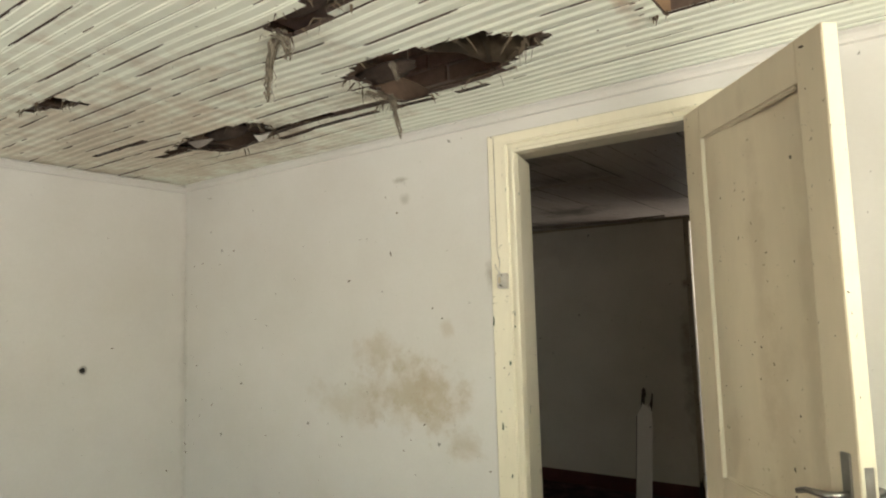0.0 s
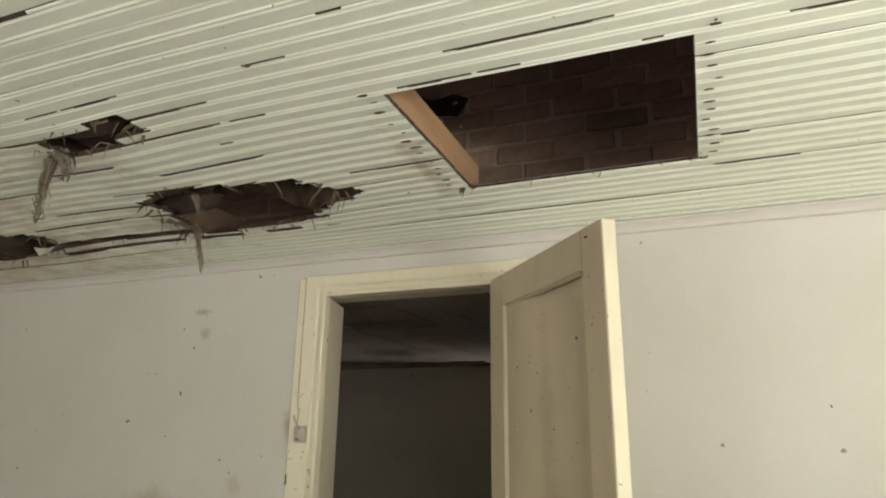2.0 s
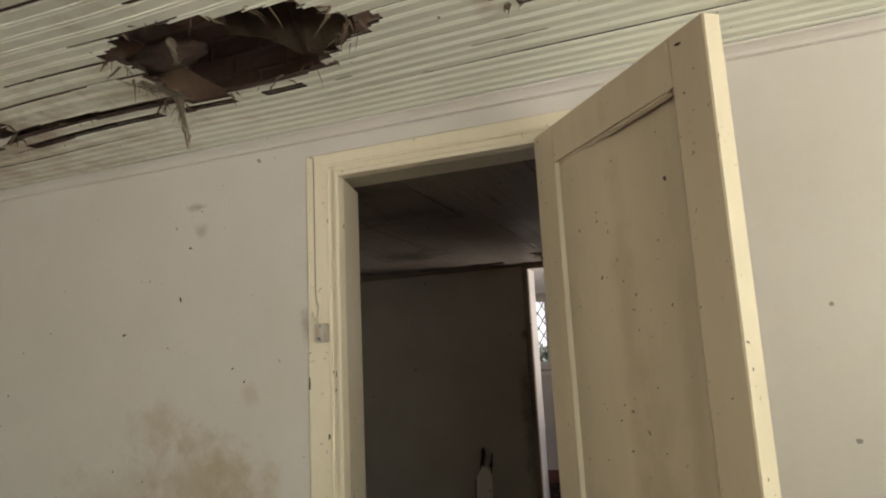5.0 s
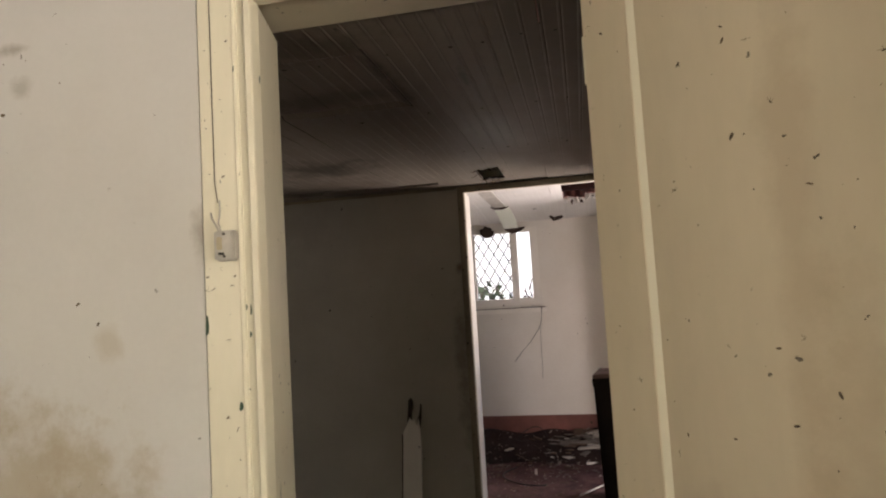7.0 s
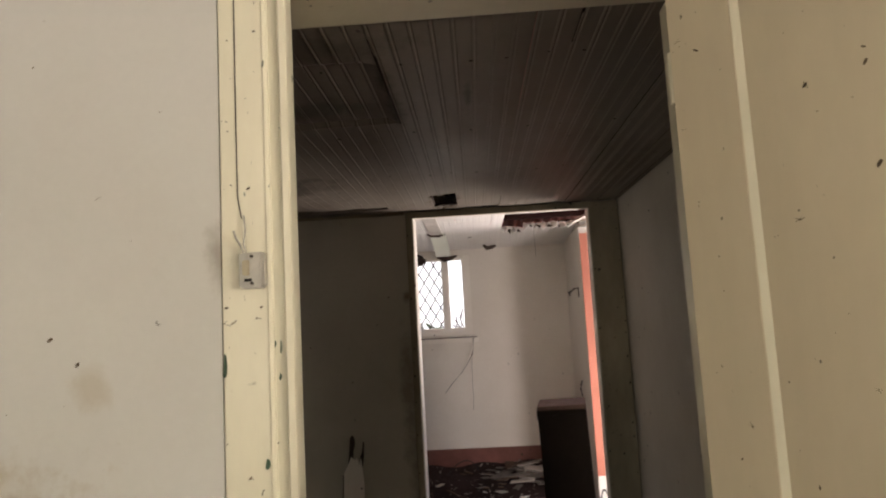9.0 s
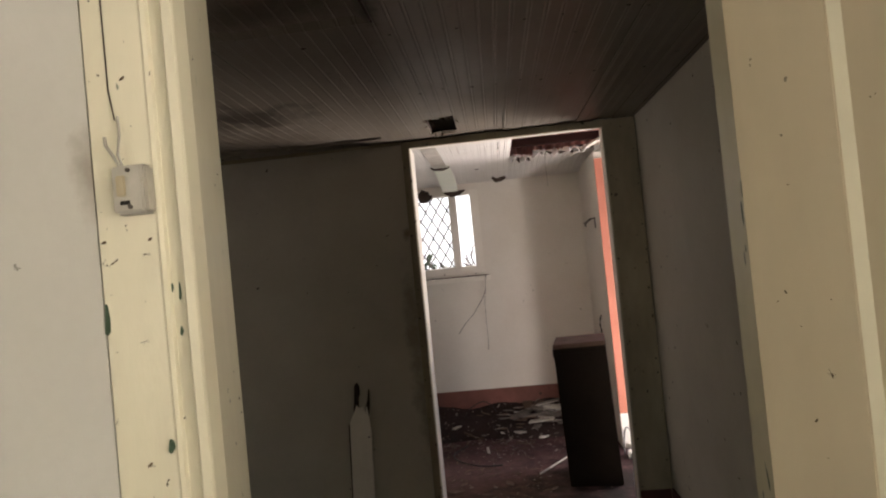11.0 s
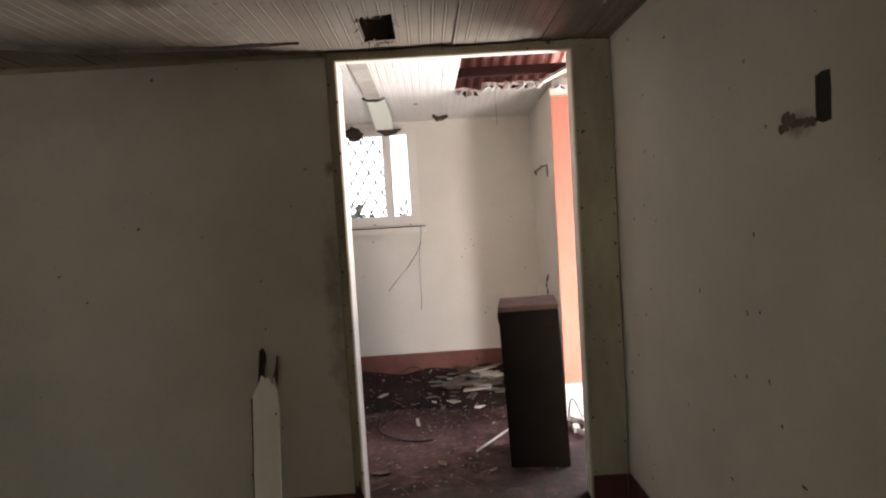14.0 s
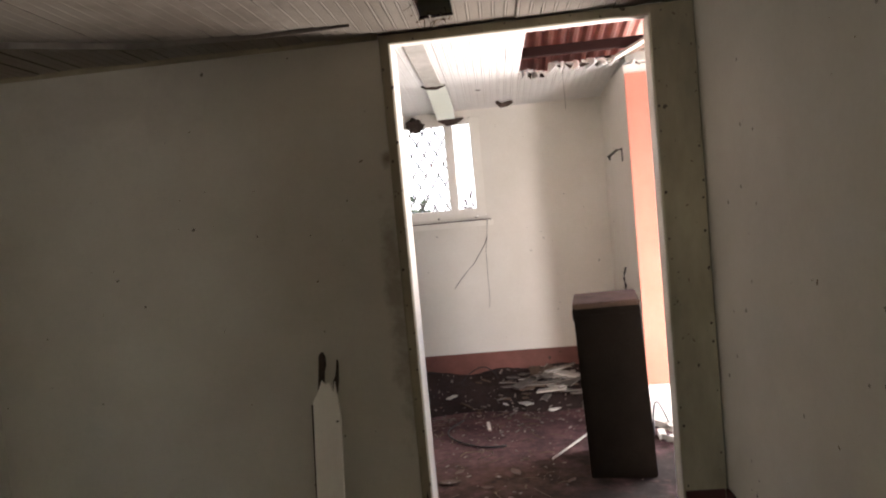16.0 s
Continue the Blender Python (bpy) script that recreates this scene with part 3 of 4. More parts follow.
part("plinth", soften(boxes((-0.309, -0.156, 5.029, 5.0375, 0, 0.112)), 0.002), dark_skirting, frame_2, "dark red painted foot of the casing")
part("rotten_foot", prism([(-1.376, 0.0), (-1.336, 0.0), (-1.335, 0.09), (-1.345, 0.12), (-1.350, 0.17), (-1.358, 0.13), (-1.366, 0.15), (-1.374, 0.10)], "y", 5.034, 5.0375), nest, frame_2, "dark rotten foot of the casing")

window = thing("window_1", "cream wooden casement window with a broken pane, blinding daylight outside", "window", kind="structure")
FY0, FY1 = 6.965, 7.03
for d in ((WX0, WX0 + 0.05, WZ0, WZ1), (-1.098, WX1, WZ0, WZ1)):
    part("window_frame", soften(boxes((d[0], d[1], FY0, FY1, d[2], d[3])), 0.005), reveal_white, window)
for z0, z1 in ((WZ0, WZ0 + 0.06), (WZ1 - 0.04, WZ1)):
    part("window_frame", soften(boxes((WX0 + 0.0505, -1.0985, FY0, FY1, z0, z1)), 0.005), reveal_white, window)
for x0, x1 in ((-1.277, -1.217), (-1.66, -1.60)):
    part("mullion", soften(boxes((x0, x1, FY0 - 0.004, FY1 - 0.004, WZ0 + 0.0605, WZ1 - 0.0405)), 0.008), reveal_white, window)
part("window_sill", soften(boxes((-1.90, -0.985, 6.905, 6.959, 1.204, 1.243)), 0.006), reveal_white, window, "cream painted sill with dirty edge")
part("sill_gap", boxes((-1.88, -1.0, 6.93, 6.957, 1.2435, 1.249)), nest, window)
for x0, x1 in ((-1.60, -1.277), (-1.78, -1.66)):
    p = part("pane", boxes((x0, x1, 6.995, 6.998, WZ0 + 0.06, WZ1 - 0.04)), glass, window)
    p.visible_shadow = False
p = part("pane", prism([(-1.217, 1.46), (-1.18, 1.42), (-1.15, 1.50), (-1.12, 1.47), (-1.098, 1.53), (-1.098, 1.92), (-1.217, 1.92)], "y", 6.995, 6.998), glass, window, "broken pane with a jagged lower edge")
p.visible_shadow = False
grille = thing("security_grille", "rusty diamond mesh grille fixed outside the window", "window grille")
gx0, gx1, gz0, gz1 = -1.80, -1.235, 1.29, 1.94
for sgn in (1, -1):
    for k in range(-12, 24):
        c = gx0 + 0.09 * k
        pts = []
        for t in np.linspace(0, 1, 30):
            z = gz0 + (gz1 - gz0) * t
            x = c + sgn * (z - gz0) * 0.60
            if gx0 <= x <= gx1:
                pts.append((x, 7.075 + 0.004 * sgn, z))
        if len(pts) > 3:
            part("bar", tube([pts[0], pts[-1]], 0.006, 5), wire_grey, grille)
for bent in (((-1.20, 1.30), (-1.165, 1.37), (-1.175, 1.43)), ((-1.15, 1.30), (-1.125, 1.36), (-1.14, 1.42), (-1.12, 1.46)), ((-1.12, 1.30), (-1.16, 1.36), (-1.19, 1.40)), ((-1.11, 1.33), (-1.135, 1.40), (-1.11, 1.50)), ((-1.21, 1.36), (-1.18, 1.34), (-1.13, 1.33))):
    part("bar", tube([(x, 7.075, z) for x, z in bent], 0.006, 5), wire_grey, grille, "bent broken grille wire")
for d in ((gx0 - 0.01, gx0, gz0, gz1), (gx1, gx1 + 0.01, gz0, gz1)):
    part("rim", boxes((d[0], d[1], 7.06, 7.09, d[2], d[3])), wire_grey, grille)
for z in (gz0 - 0.01, gz1):
    part("rim", boxes((gx0 - 0.04, gx1 + 0.04, 7.06, 7.09, z, z + 0.01)), wire_grey, grille)

# skirtings and cornices
structure("baseboard_back", soften(boxes((XL, -0.197, YE - 0.014, YE - 0.001, 0, 0.31)), 0.003), red_skirting, "faded red painted skirting band", "skirting")
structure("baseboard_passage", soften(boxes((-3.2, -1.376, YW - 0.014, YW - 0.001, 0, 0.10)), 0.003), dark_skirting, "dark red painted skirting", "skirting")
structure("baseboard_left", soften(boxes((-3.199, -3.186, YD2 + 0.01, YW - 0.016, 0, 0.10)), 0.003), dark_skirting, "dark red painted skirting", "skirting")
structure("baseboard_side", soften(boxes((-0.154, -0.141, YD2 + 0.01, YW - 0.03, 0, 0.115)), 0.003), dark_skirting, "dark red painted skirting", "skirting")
COR = [(0.0, 0.0), (-0.034, 0.0), (-0.034, -0.006), (-0.024, -0.012), (-0.014, -0.022), (-0.010, -0.032), (0.0, -0.036)]
structure("trim_front", prism([(YD - 0.001 + a, 2.190 + b) for a, b in COR], "x", XL + 0.036, XR), plaster_front, "narrow moulded cornice", "cornice")
structure("trim_left", prism([(XL + 0.001 - a, 2.180 + b) for a, b in COR], "y", YB0, YD - 0.001), plaster_front, "narrow moulded cornice", "cornice")
structure("trim_passage", prism([(YW - 0.001 + a * 0.5, 2.05 + b * 0.6) for a, b in COR], "x", XL, -1.38), olive_paint, "narrow dirty cornice strip", "cornice")

nf = random.Random(51)
for cx in (-1.366, -1.339, -0.30, -0.16):
    z = nf.uniform(0.05, 0.2)
    while z < 1.97:
        s = nf.uniform(0.002, 0.0055)
        px = cx + nf.uniform(-0.005, 0.005)
        part("nail_hole", prism([(px - s, z - s * 0.5), (px - s * 0.2, z - s * 1.4), (px + s, z - s * 0.3), (px + s * 0.6, z + s * 1.1), (px - s * 0.5, z + s)], "y", 5.0362, 5.0395), nest, frame_2)
        z += nf.uniform(0.07, 0.26)
for k in range(10):
    px, s = -1.34 + 0.118 * k + nf.uniform(-0.03, 0.03), nf.uniform(0.002, 0.0045)
    pz = 2.012 if k % 2 else 2.030
    part("nail_hole", prism([(px - s, pz - s * 0.5), (px + s * 0.9, pz - s), (px + s * 0.5, pz + s), (px - s * 0.6, pz + s * 0.8)], "y", 5.0362, 5.0395), nest, frame_2)

# ---- attic ----
gable = structure("gable_wall_middle", prism([(XL, 2.3), (XR, 2.3), (XR, 3.28), (XL, 3.28)], "y", YD, YD + 0.15), mortar, "rough brick wall in the dark roof space", "wall")
hatch_frame = thing("attic_hatch", "open ceiling hatch with a raw pine trimmer", "hatch")
part("trimmer", soften(boxes((-0.580, -0.553, 1.25, 2.02, 2.206, 2.30)), 0.003), raw_wood, hatch_frame, "raw pine board")
part("trimmer", soften(boxes((0.068, 0.095, 1.25, 2.02, 2.206, 2.30)), 0.003), old_wood, hatch_frame)
for k, x in enumerate((-3.2, -2.72, -2.2, -1.66, -0.86, 0.62, 1.25, 1.9)):
    jo = tagged(mesh_object("ceiling_joist", soften(boxes((x, x + 0.045, YB0, YD - 0.02, 2.222, 2.32)), 0.004), old_wood), "dark weathered ceiling joist above the boards", "joist", "attic joists")
for x0, y, z0, z1 in ((-0.86, 6.00, 2.106, 2.158), (-0.34, 6.19, 2.082, 2.108)):
    tagged(mesh_object("roof_batten", soften(boxes((x0, 0.12, y, y + 0.045, z0, z1)), 0.004), dark_wood), "dark red timber crossing the hole in the ceiling", "timber", "back room timbers")
torn = bmesh.new()
last = None
for k in range(9):
    a = Vector((-1.22 + 0.035 * k, 1.70 + 0.022 * k + 0.015 * math.sin(k * 2.1), 2.30 - 0.008 * k))
    pair = (torn.verts.new(a), torn.verts.new(a + Vector((-0.05, 0.13 + 0.02 * math.sin(k * 3.3), -0.055 + 0.01 * math.sin(k)))))
    if last:
        torn.faces.new((last[0], pair[0], pair[1], last[1]))
    last = pair
bmesh.ops.solidify(torn, geom=torn.faces[:], thickness=0.004)
tagged(mesh_object("torn_lining", torn, straw), "torn brown lining sheet lying over the ceiling hole", "lining")


nails = bmesh.new()
nr = random.Random(12)
for k in range(13):
    for x in (HATCH[0] - 0.035, HATCH[1] + 0.03):
        px, py = x + nr.uniform(-0.012, 0.012), HATCH[2] - 0.02 + 0.045 * k + nr.uniform(-0.01, 0.01)
        r = nr.uniform(0.004, 0.008)
        ring = [nails.verts.new((px + r * 2.1 * math.cos(t) * nr.uniform(0.7, 1.2), py + r * 0.8 * math.sin(t), 2.1885)) for t in np.linspace(0, 2 * math.pi, 9)[:-1]]
        low = nails.verts.new((px, py, 2.1865))
        for i in range(8):
            nails.faces.new((ring[i], low, ring[(i + 1) % 8]))
tagged(mesh_object("rusty_nails", nails, rust), "rusty nail heads in rows beside the hatch", "nails", kind="stuff")


# splinters and hanging scraps round the ceiling holes
def ribbon(points, widths, thick=0.002, across=(0.3, 1.0, 0.1)):
    """A bent strip through points with a width at each."""
    bm = bmesh.new()
    pts = [Vector(p) for p in points]
    prev = None
    for i, p in enumerate(pts):
        d = (pts[min(i + 1, len(pts) - 1)] - pts[max(i - 1, 0)]).normalized()
        side = d.cross(Vector(across)).normalized() * widths[i] * 0.5
        nrm = side.cross(d).normalized() * thick
        ring = [bm.verts.new(p + o) for o in (side, side + nrm, -side + nrm, -side)]
        if prev:
            for k in range(4):
                bm.faces.new((prev[k], prev[(k + 1) % 4], ring[(k + 1) % 4], ring[k]))
        else:
            bm.faces.new(ring[::-1])
        prev = ring
    bm.faces.new(prev)
    return bm


def splinter_ring(name, poly, z, count, seed, label, drop=0.03):
    rng = random.Random(seed)
    bm = bmesh.new()
    n = len(poly)
    for c in range(count):
        i = rng.randrange(n)
        t = rng.random()
        (x0, y0), (x1, y1) = poly[i], poly[(i + 1) % n]
        p = Vector((x0 + (x1 - x0) * t, y0 + (y1 - y0) * t, z + 0.004)) + Vector((rng.uniform(-0.03, 0.03), rng.uniform(-0.015, 0.015), 0))
        d = Vector((rng.uniform(-1, 1), rng.uniform(-0.35, 0.35), rng.uniform(-0.9, 0.35))).normalized()
        ln, w = rng.uniform(0.3, 1.0) * drop * 2.2, rng.uniform(0.001, 0.0045)
        u = d.orthogonal().normalized() * w
        v = d.cross(u)
        mid = p + d * ln * 0.55 + Vector((0, 0, rng.uniform(-0.008, 0.004)))
        tip = bm.verts.new(p + d * ln + Vector((0, 0, rng.uniform(-0.02, 0))))
        ra, rb = [bm.verts.new(p + o) for o in (u, v, -u, -v)], [bm.verts.new(mid + o * 0.7) for o in (u, v, -u, -v)]
        for k in range(4):
            bm.faces.new((ra[k], ra[(k + 1) % 4], rb[(k + 1) % 4], rb[k]))
            bm.faces.new((rb[k], rb[(k + 1) % 4], tip))
    return tagged(mesh_object(name, bm, straw), label, "splinters", kind="stuff")


splinter_ring("splinters", HOLES[0], 2.185, 70, 5, "grey splinters and straw hanging round the ceiling hole", 0.028)
splinter_ring("splinters", HOLES[1], 2.185, 34, 6, "grey splinters and straw hanging round the ceiling hole", 0.025)
splinter_ring("splinters", HOLES[2], 2.185, 34, 7, "grey splinters and straw hanging round the ceiling hole", 0.022)
splinter_ring("splinters", HOLES[3], 2.188, 14, 8, "grey splinters at a small ceiling hole", 0.02)
splinter_ring("splinters", [(-2.3, 1.975), (-1.6, 2.0), (-1.6, 2.01), (-2.3, 1.985)], 2.188, 30, 9, "grey splinters along an open ceiling joint", 0.018)
splinter_ring("splinters", [(HATCH[0], HATCH[3]), (HATCH[1], HATCH[3]), (HATCH[1], HATCH[3] - 0.01), (HATCH[0], HATCH[3] - 0.01)], 2.188, 26, 10, "small splinters on the hatch edge", 0.012)
splinter_ring("splinters", [(-1.19, 4.6), (-1.075, 4.6), (-1.075, 4.92), (-1.19, 4.95)], 2.04, 50, 11, "splinters round the broken ceiling patch", 0.016)


def scrap(pts, widths, mat, label):
    return tagged(mesh_object("hanging_scrap", ribbon(pts, widths), mat), label, "scrap", "hanging ceiling scraps")


def frayed_strip(points, width, count, seed, label):
    """A torn strip of matted fibre: many thin strands of uneven length along one line."""
    rng = random.Random(seed)
    bm = bmesh.new()
    pts = [Vector(p) for p in points]
    n = len(pts) - 1
    for c in range(count):
        reach = n if c < 3 else max(1.2, n * (1 - 0.75 * rng.random() ** 1.6))
        off = Vector((rng.uniform(-0.5, 0.5), rng.uniform(-0.4, 0.4), rng.uniform(-0.1, 0.1))) * width
        w0 = rng.uniform(0.0015, 0.006) if c > 2 else width * 0.3
        last = None
        steps = 9
        for k in range(steps + 1):
            f = reach * k / steps
            i = min(int(f), n - 1)
            p = pts[i].lerp(pts[i + 1], f - i)
            taper = 1.0 - 0.75 * k / steps
            p = p + off * (0.35 + 0.65 * taper) + Vector((noise.noise((c * 3.1, f * 1.7, 0.0)), noise.noise((c * 3.1, f * 1.7, 5.0)), 0)) * width * 0.45
            w = w0 * taper * (0.75 + 0.5 * rng.random())
            a = c * 1.3
            ring = [bm.verts.new(p + o) for o in (Vector((math.cos(a), math.sin(a), 0)) * w, Vector((-math.sin(a), math.cos(a), 0)) * w * 0.35, Vector((-math.cos(a), -math.sin(a), 0)) * w, Vector((math.sin(a), -math.cos(a), 0)) * w * 0.35)]
            if last:
                for q in range(4):
                    bm.faces.new((last[q], last[(q + 1) % 4], ring[(q + 1) % 4], ring[q]))
            last = ring
    for c in range(count):
        f = rng.uniform(0, n * 0.8)
        i = min(int(f), n - 1)
        p = pts[i].lerp(pts[i + 1], f - i) + Vector((rng.uniform(-1, 1), rng.uniform(-1, 1), 0)) * width * 0.5
        d = Vector((rng.uniform(-1, 1), rng.uniform(-1, 1), rng.uniform(-1.2, 0.2))) * 0.022
        vs = [bm.verts.new(q) for q in (p, p + Vector((0.0016, 0, 0)), p + d * 0.6 + Vector((0.0016, 0.001, 0)), p + d)]
        bm.faces.new(vs)
    return tagged(mesh_object("hanging_scrap", bm, fibre), label, "scrap", "hanging ceiling scraps", "stuff")


frayed_strip([(-1.44, 1.33, 2.190), (-1.50, 1.35, 2.170), (-1.54, 1.37, 2.13), (-1.56, 1.385, 2.09), (-1.57, 1.39, 2.055), (-1.572, 1.39, 2.03)], 0.034, 26, 3, "torn dusty brown strip hanging from the ceiling hole")
frayed_strip([(-1.46, 1.31, 2.190), (-1.43, 1.33, 2.165), (-1.425, 1.345, 2.135), (-1.43, 1.35, 2.11)], 0.03, 20, 4, "torn dusty brown strip hanging from the ceiling hole")
frayed_strip([(-1.55, 1.93, 2.190), (-1.555, 1.955, 2.165), (-1.552, 1.965, 2.12), (-1.54, 1.97, 2.07), (-1.535, 1.972, 2.03)], 0.024, 18, 5, "torn dusty brown strip hanging from the ceiling hole")
frayed_strip([(-1.60, 1.80, 2.195), (-1.575, 1.86, 2.182), (-1.555, 1.92, 2.176), (-1.54, 1.97, 2.178)], 0.06, 30, 6, "matted dusty fibre along the torn ceiling boards")
frayed_strip([(-1.36, 1.72, 2.20), (-1.355, 1.73, 2.17), (-1.35, 1.735, 2.14)], 0.02, 12, 7, "short torn fibres hanging in the ceiling hole")
scrap([(-2.66, 1.83, 2.186), (-2.61, 1.84, 2.172), (-2.56, 1.85, 2.176), (-2.52, 1.86, 2.186)], [0.004, 0.035, 0.026, 0.004], drab_wood, "curled flap of mint-white ceiling board")
scrap([(-2.34, 1.94, 2.186), (-2.315, 1.95, 2.168), (-2.28, 1.955, 2.172), (-2.25, 1.955, 2.186)], [0.004, 0.03, 0.02, 0.004], white_wood, "curled flap of mint-white ceiling board")
for hx, hy, r in ((-2.5, 1.92, 0.10), (-1.30, 1.29, 0.09), (-1.48, 1.82, 0.09)):
    bm = bmesh.new()
    bmesh.ops.create_icosphere(bm, subdivisions=3, radius=1)
    for v in bm.verts:
        k = 1 + 0.35 * noise.noise(v.co * 2.5 + Vector((hx * 9, 0, 0)))
        v.co = Vector((hx + v.co.x * r * 1.4 * k, hy + v.co.y * r * 0.5 * k, 2.225 + v.co.z * 0.03 * k))
    tagged(mesh_object("matted_nest", bm, nest, True), "dark matted dirt and straw above a ceiling hole", "nest", "matted dirt")

# ---- fittings in the front room ----
switch = thing("light_switch", "dirty grey light switch with yellowed rocker on the door frame", "light switch", (-1.366, 2.4025, 1.506, 0, 0, 0))
part("back_box", soften(boxes((-0.022, 0.021, -0.024, 0.0, -0.031, 0.030)), 0.004), grey_plastic, switch)
cover = part("cover", soften(boxes((-0.020, 0.019, -0.029, -0.024, -0.029, 0.028)), 0.002), grey_plastic, switch)
part("slot", boxes((-0.010, 0.002, -0.0305, -0.0288, -0.020, -0.015)), black_void, cover, "dark broken slot")
part("rocker", soften(boxes((-0.013, -0.001, -0.033, -0.0292, -0.010, 0.016)), 0.0015), yellow_plastic, cover, "yellowed switch rocker")
for z in (-0.023, 0.022):
    part("screw", tube([(0.003, -0.0300, z), (0.003, -0.0325, z)], 0.0028, 8), wire_grey, cover)
part("wire", tube([(-0.016, -0.014, 0.028), (-0.018, -0.022, 0.042), (-0.026, -0.024, 0.056), (-0.032, -0.016, 0.068)], 0.0022, 6), grey_plastic, switch, "frayed pale wire")
part("wire", tube([(-0.012, -0.014, 0.028), (-0.014, -0.020, 0.045), (-0.012, -0.016, 0.070), (-0.017, -0.008, 0.095)], 0.0018, 6), grey_plastic, switch)
part("wire", tube([(-0.020, -0.010, 0.09), (-0.028, -0.0055, 0.13), (-0.0285, -0.0055, 0.3), (-0.028, -0.0055, 0.45), (-0.029, -0.0055, 0.594)], 0.0010, 5), nest, switch, "thin dark cable up the frame")
for cx, z0, z1, w in ((-1.421, 1.327, 1.368, 0.0040), (-1.3365, 1.374, 1.386, 0.0018), (-1.327, 1.363, 1.386, 0.0017), (-1.329, 1.318, 1.331, 0.0025), (-1.352, 1.174, 1.192, 0.004), (-1.396, 0.92, 0.95, 0.004), (-1.362, 0.74, 0.757, 0.003)):
    flake = prism([(cx - w, z0 + 0.003), (cx - w * 0.2, z0), (cx + w * 0.8, z0 + 0.005), (cx + w, (z0 + z1) / 2), (cx + w * 0.5, z1 - 0.002), (cx - w * 0.3, z1), (cx - w * 0.6, (z0 + z1) / 2 + 0.003)], "y", 2.4042 if cx > -1.339 else 2.3965, 2.409)
    part("paint_chip", flake, chip_green, frame_1, "dark green older paint showing through a chip")
plug = thing("wall_plug_hole", "dark old plug hole with broken rim in the plaster", "plug hole", (-3.569, 1.815, 1.139, 0, 90, 0))
part("rim", tube([(0.020 * math.cos(a) * (1 + 0.2 * math.sin(3 * a)), 0.020 * math.sin(a), 0.002) for a in np.linspace(0, 2 * math.pi, 15)], 0.005, 5), grey_plastic, plug)
part("hole", tube([(0, 0, 0.0002), (0, 0, 0.003)], 0.016, 10), black_void, plug)



def fly_spots(parent, place, u0, u1, v0, v1, count, seed, big=0.008):
    """Scattered oval dirt spots on a surface; place(u, v, out) gives a point of it."""
    rng = random.Random(seed)
    bm = bmesh.new()
    for c in range(count):
        u, v = rng.uniform(u0, u1), rng.uniform(v0, v1)
        r = 0.0010 + (big - 0.0010) * rng.random() ** 6
        ln, a = r * rng.uniform(0.8, 1.7), rng.uniform(0.0, 3.14)
        ring = []
        for t in range(7):
            w = 2 * math.pi * t / 7
            e, f = ln * math.cos(w) * rng.uniform(0.75, 1.15), r * 0.55 * math.sin(w) * rng.uniform(0.75, 1.15)
            ring.append(bm.verts.new(place(u + e * math.cos(a) - f * math.sin(a), v + e * math.sin(a) + f * math.cos(a), 0.0004)))
        top = bm.verts.new(place(u, v, 0.0018))
        for t in range(7):
            bm.faces.new((ring[t], ring[(t + 1) % 7], top))
        if rng.random() < 0.12:
            for leg in range(4):
                w, l2 = rng.uniform(0, 6.3), rng.uniform(0.003, 0.008)
                vs = [bm.verts.new(place(u + l2 * q * math.cos(w + o), v + l2 * q * math.sin(w + o), 0.0008)) for q, o in ((0.1, -0.4), (0.1, 0.4), (1.0, 0.04), (1.0, -0.04))]
                bm.faces.new(vs)
    bmesh.ops.recalc_face_normals(bm, faces=bm.faces)
    return part("dirt_spots", bm, fly_dirt, parent, "brown fly spots and dirt")


fly_spots(door, lambda u, v, o: (u, -o, v), 0.006, 0.108, 0.1, 2.02, 36, 61, 0.006)
fly_spots(door, lambda u, v, o: (u, -o, v), DW - 0.1, DW - 0.004, 0.1, 2.02, 55, 62, 0.007)
fly_spots(door, lambda u, v, o: (u, 0.016 - 0.012 * math.sin(5.5 * (u - 0.11) / (DW - 0.212) + 0.6) - o - 0.0006, v), 0.13, DW - 0.125, 0.88, 1.90, 70, 63, 0.0058)
fly_spots(door, lambda u, v, o: (DW + 0.0016 + o, u, v), 0.006, DT - 0.006, 0.1, 2.02, 22, 64, 0.004)
fly_spots(frame_1, lambda u, v, o: (u, 2.400 - o - 0.003 * (-1.348 - u) / 0.074, v), -1.42, -1.352, 0.3, 2.1, 60, 65, 0.005)
fly_spots(frame_1, lambda u, v, o: (-1.3003 - 0.0505 * (u - 2.431) / 0.191 + o, u, v), 2.44, 2.61, 0.3, 1.98, 26, 66, 0.005)
front_wall = bpy.data.objects["wall_front"]
fly_spots(front_wall, lambda u, v, o: (u, YD - o, v), XL + 0.02, -1.45, 0.3, 2.14, 150, 67, 0.009)
fly_spots(front_wall, lambda u, v, o: (u, YD - o, v), XL + 0.005, XL + 0.09, 0.5, 1.6, 16, 68, 0.009)
fly_spots(front_wall, lambda u, v, o: (u, YD - o, v), -1.95, -1.83, 1.82, 2.02, 7, 69, 0.014)
fly_spots(front_wall, lambda u, v, o: (u, YD - o, v), -0.45, 1.6, 0.8, 2.14, 50, 70, 0.007)
fly_spots(bpy.data.objects["wall_left"], lambda u, v, o: (XL - 0.001 + o, u, v), 0.6, 2.35, 0.5, 2.1, 50, 71, 0.007)
fly_spots(bpy.data.objects["ceiling_front"], lambda u, v, o: (u, v, 2.1905 - o), -3.4, 1.2, 0.3, 2.3, 260, 72, 0.010)
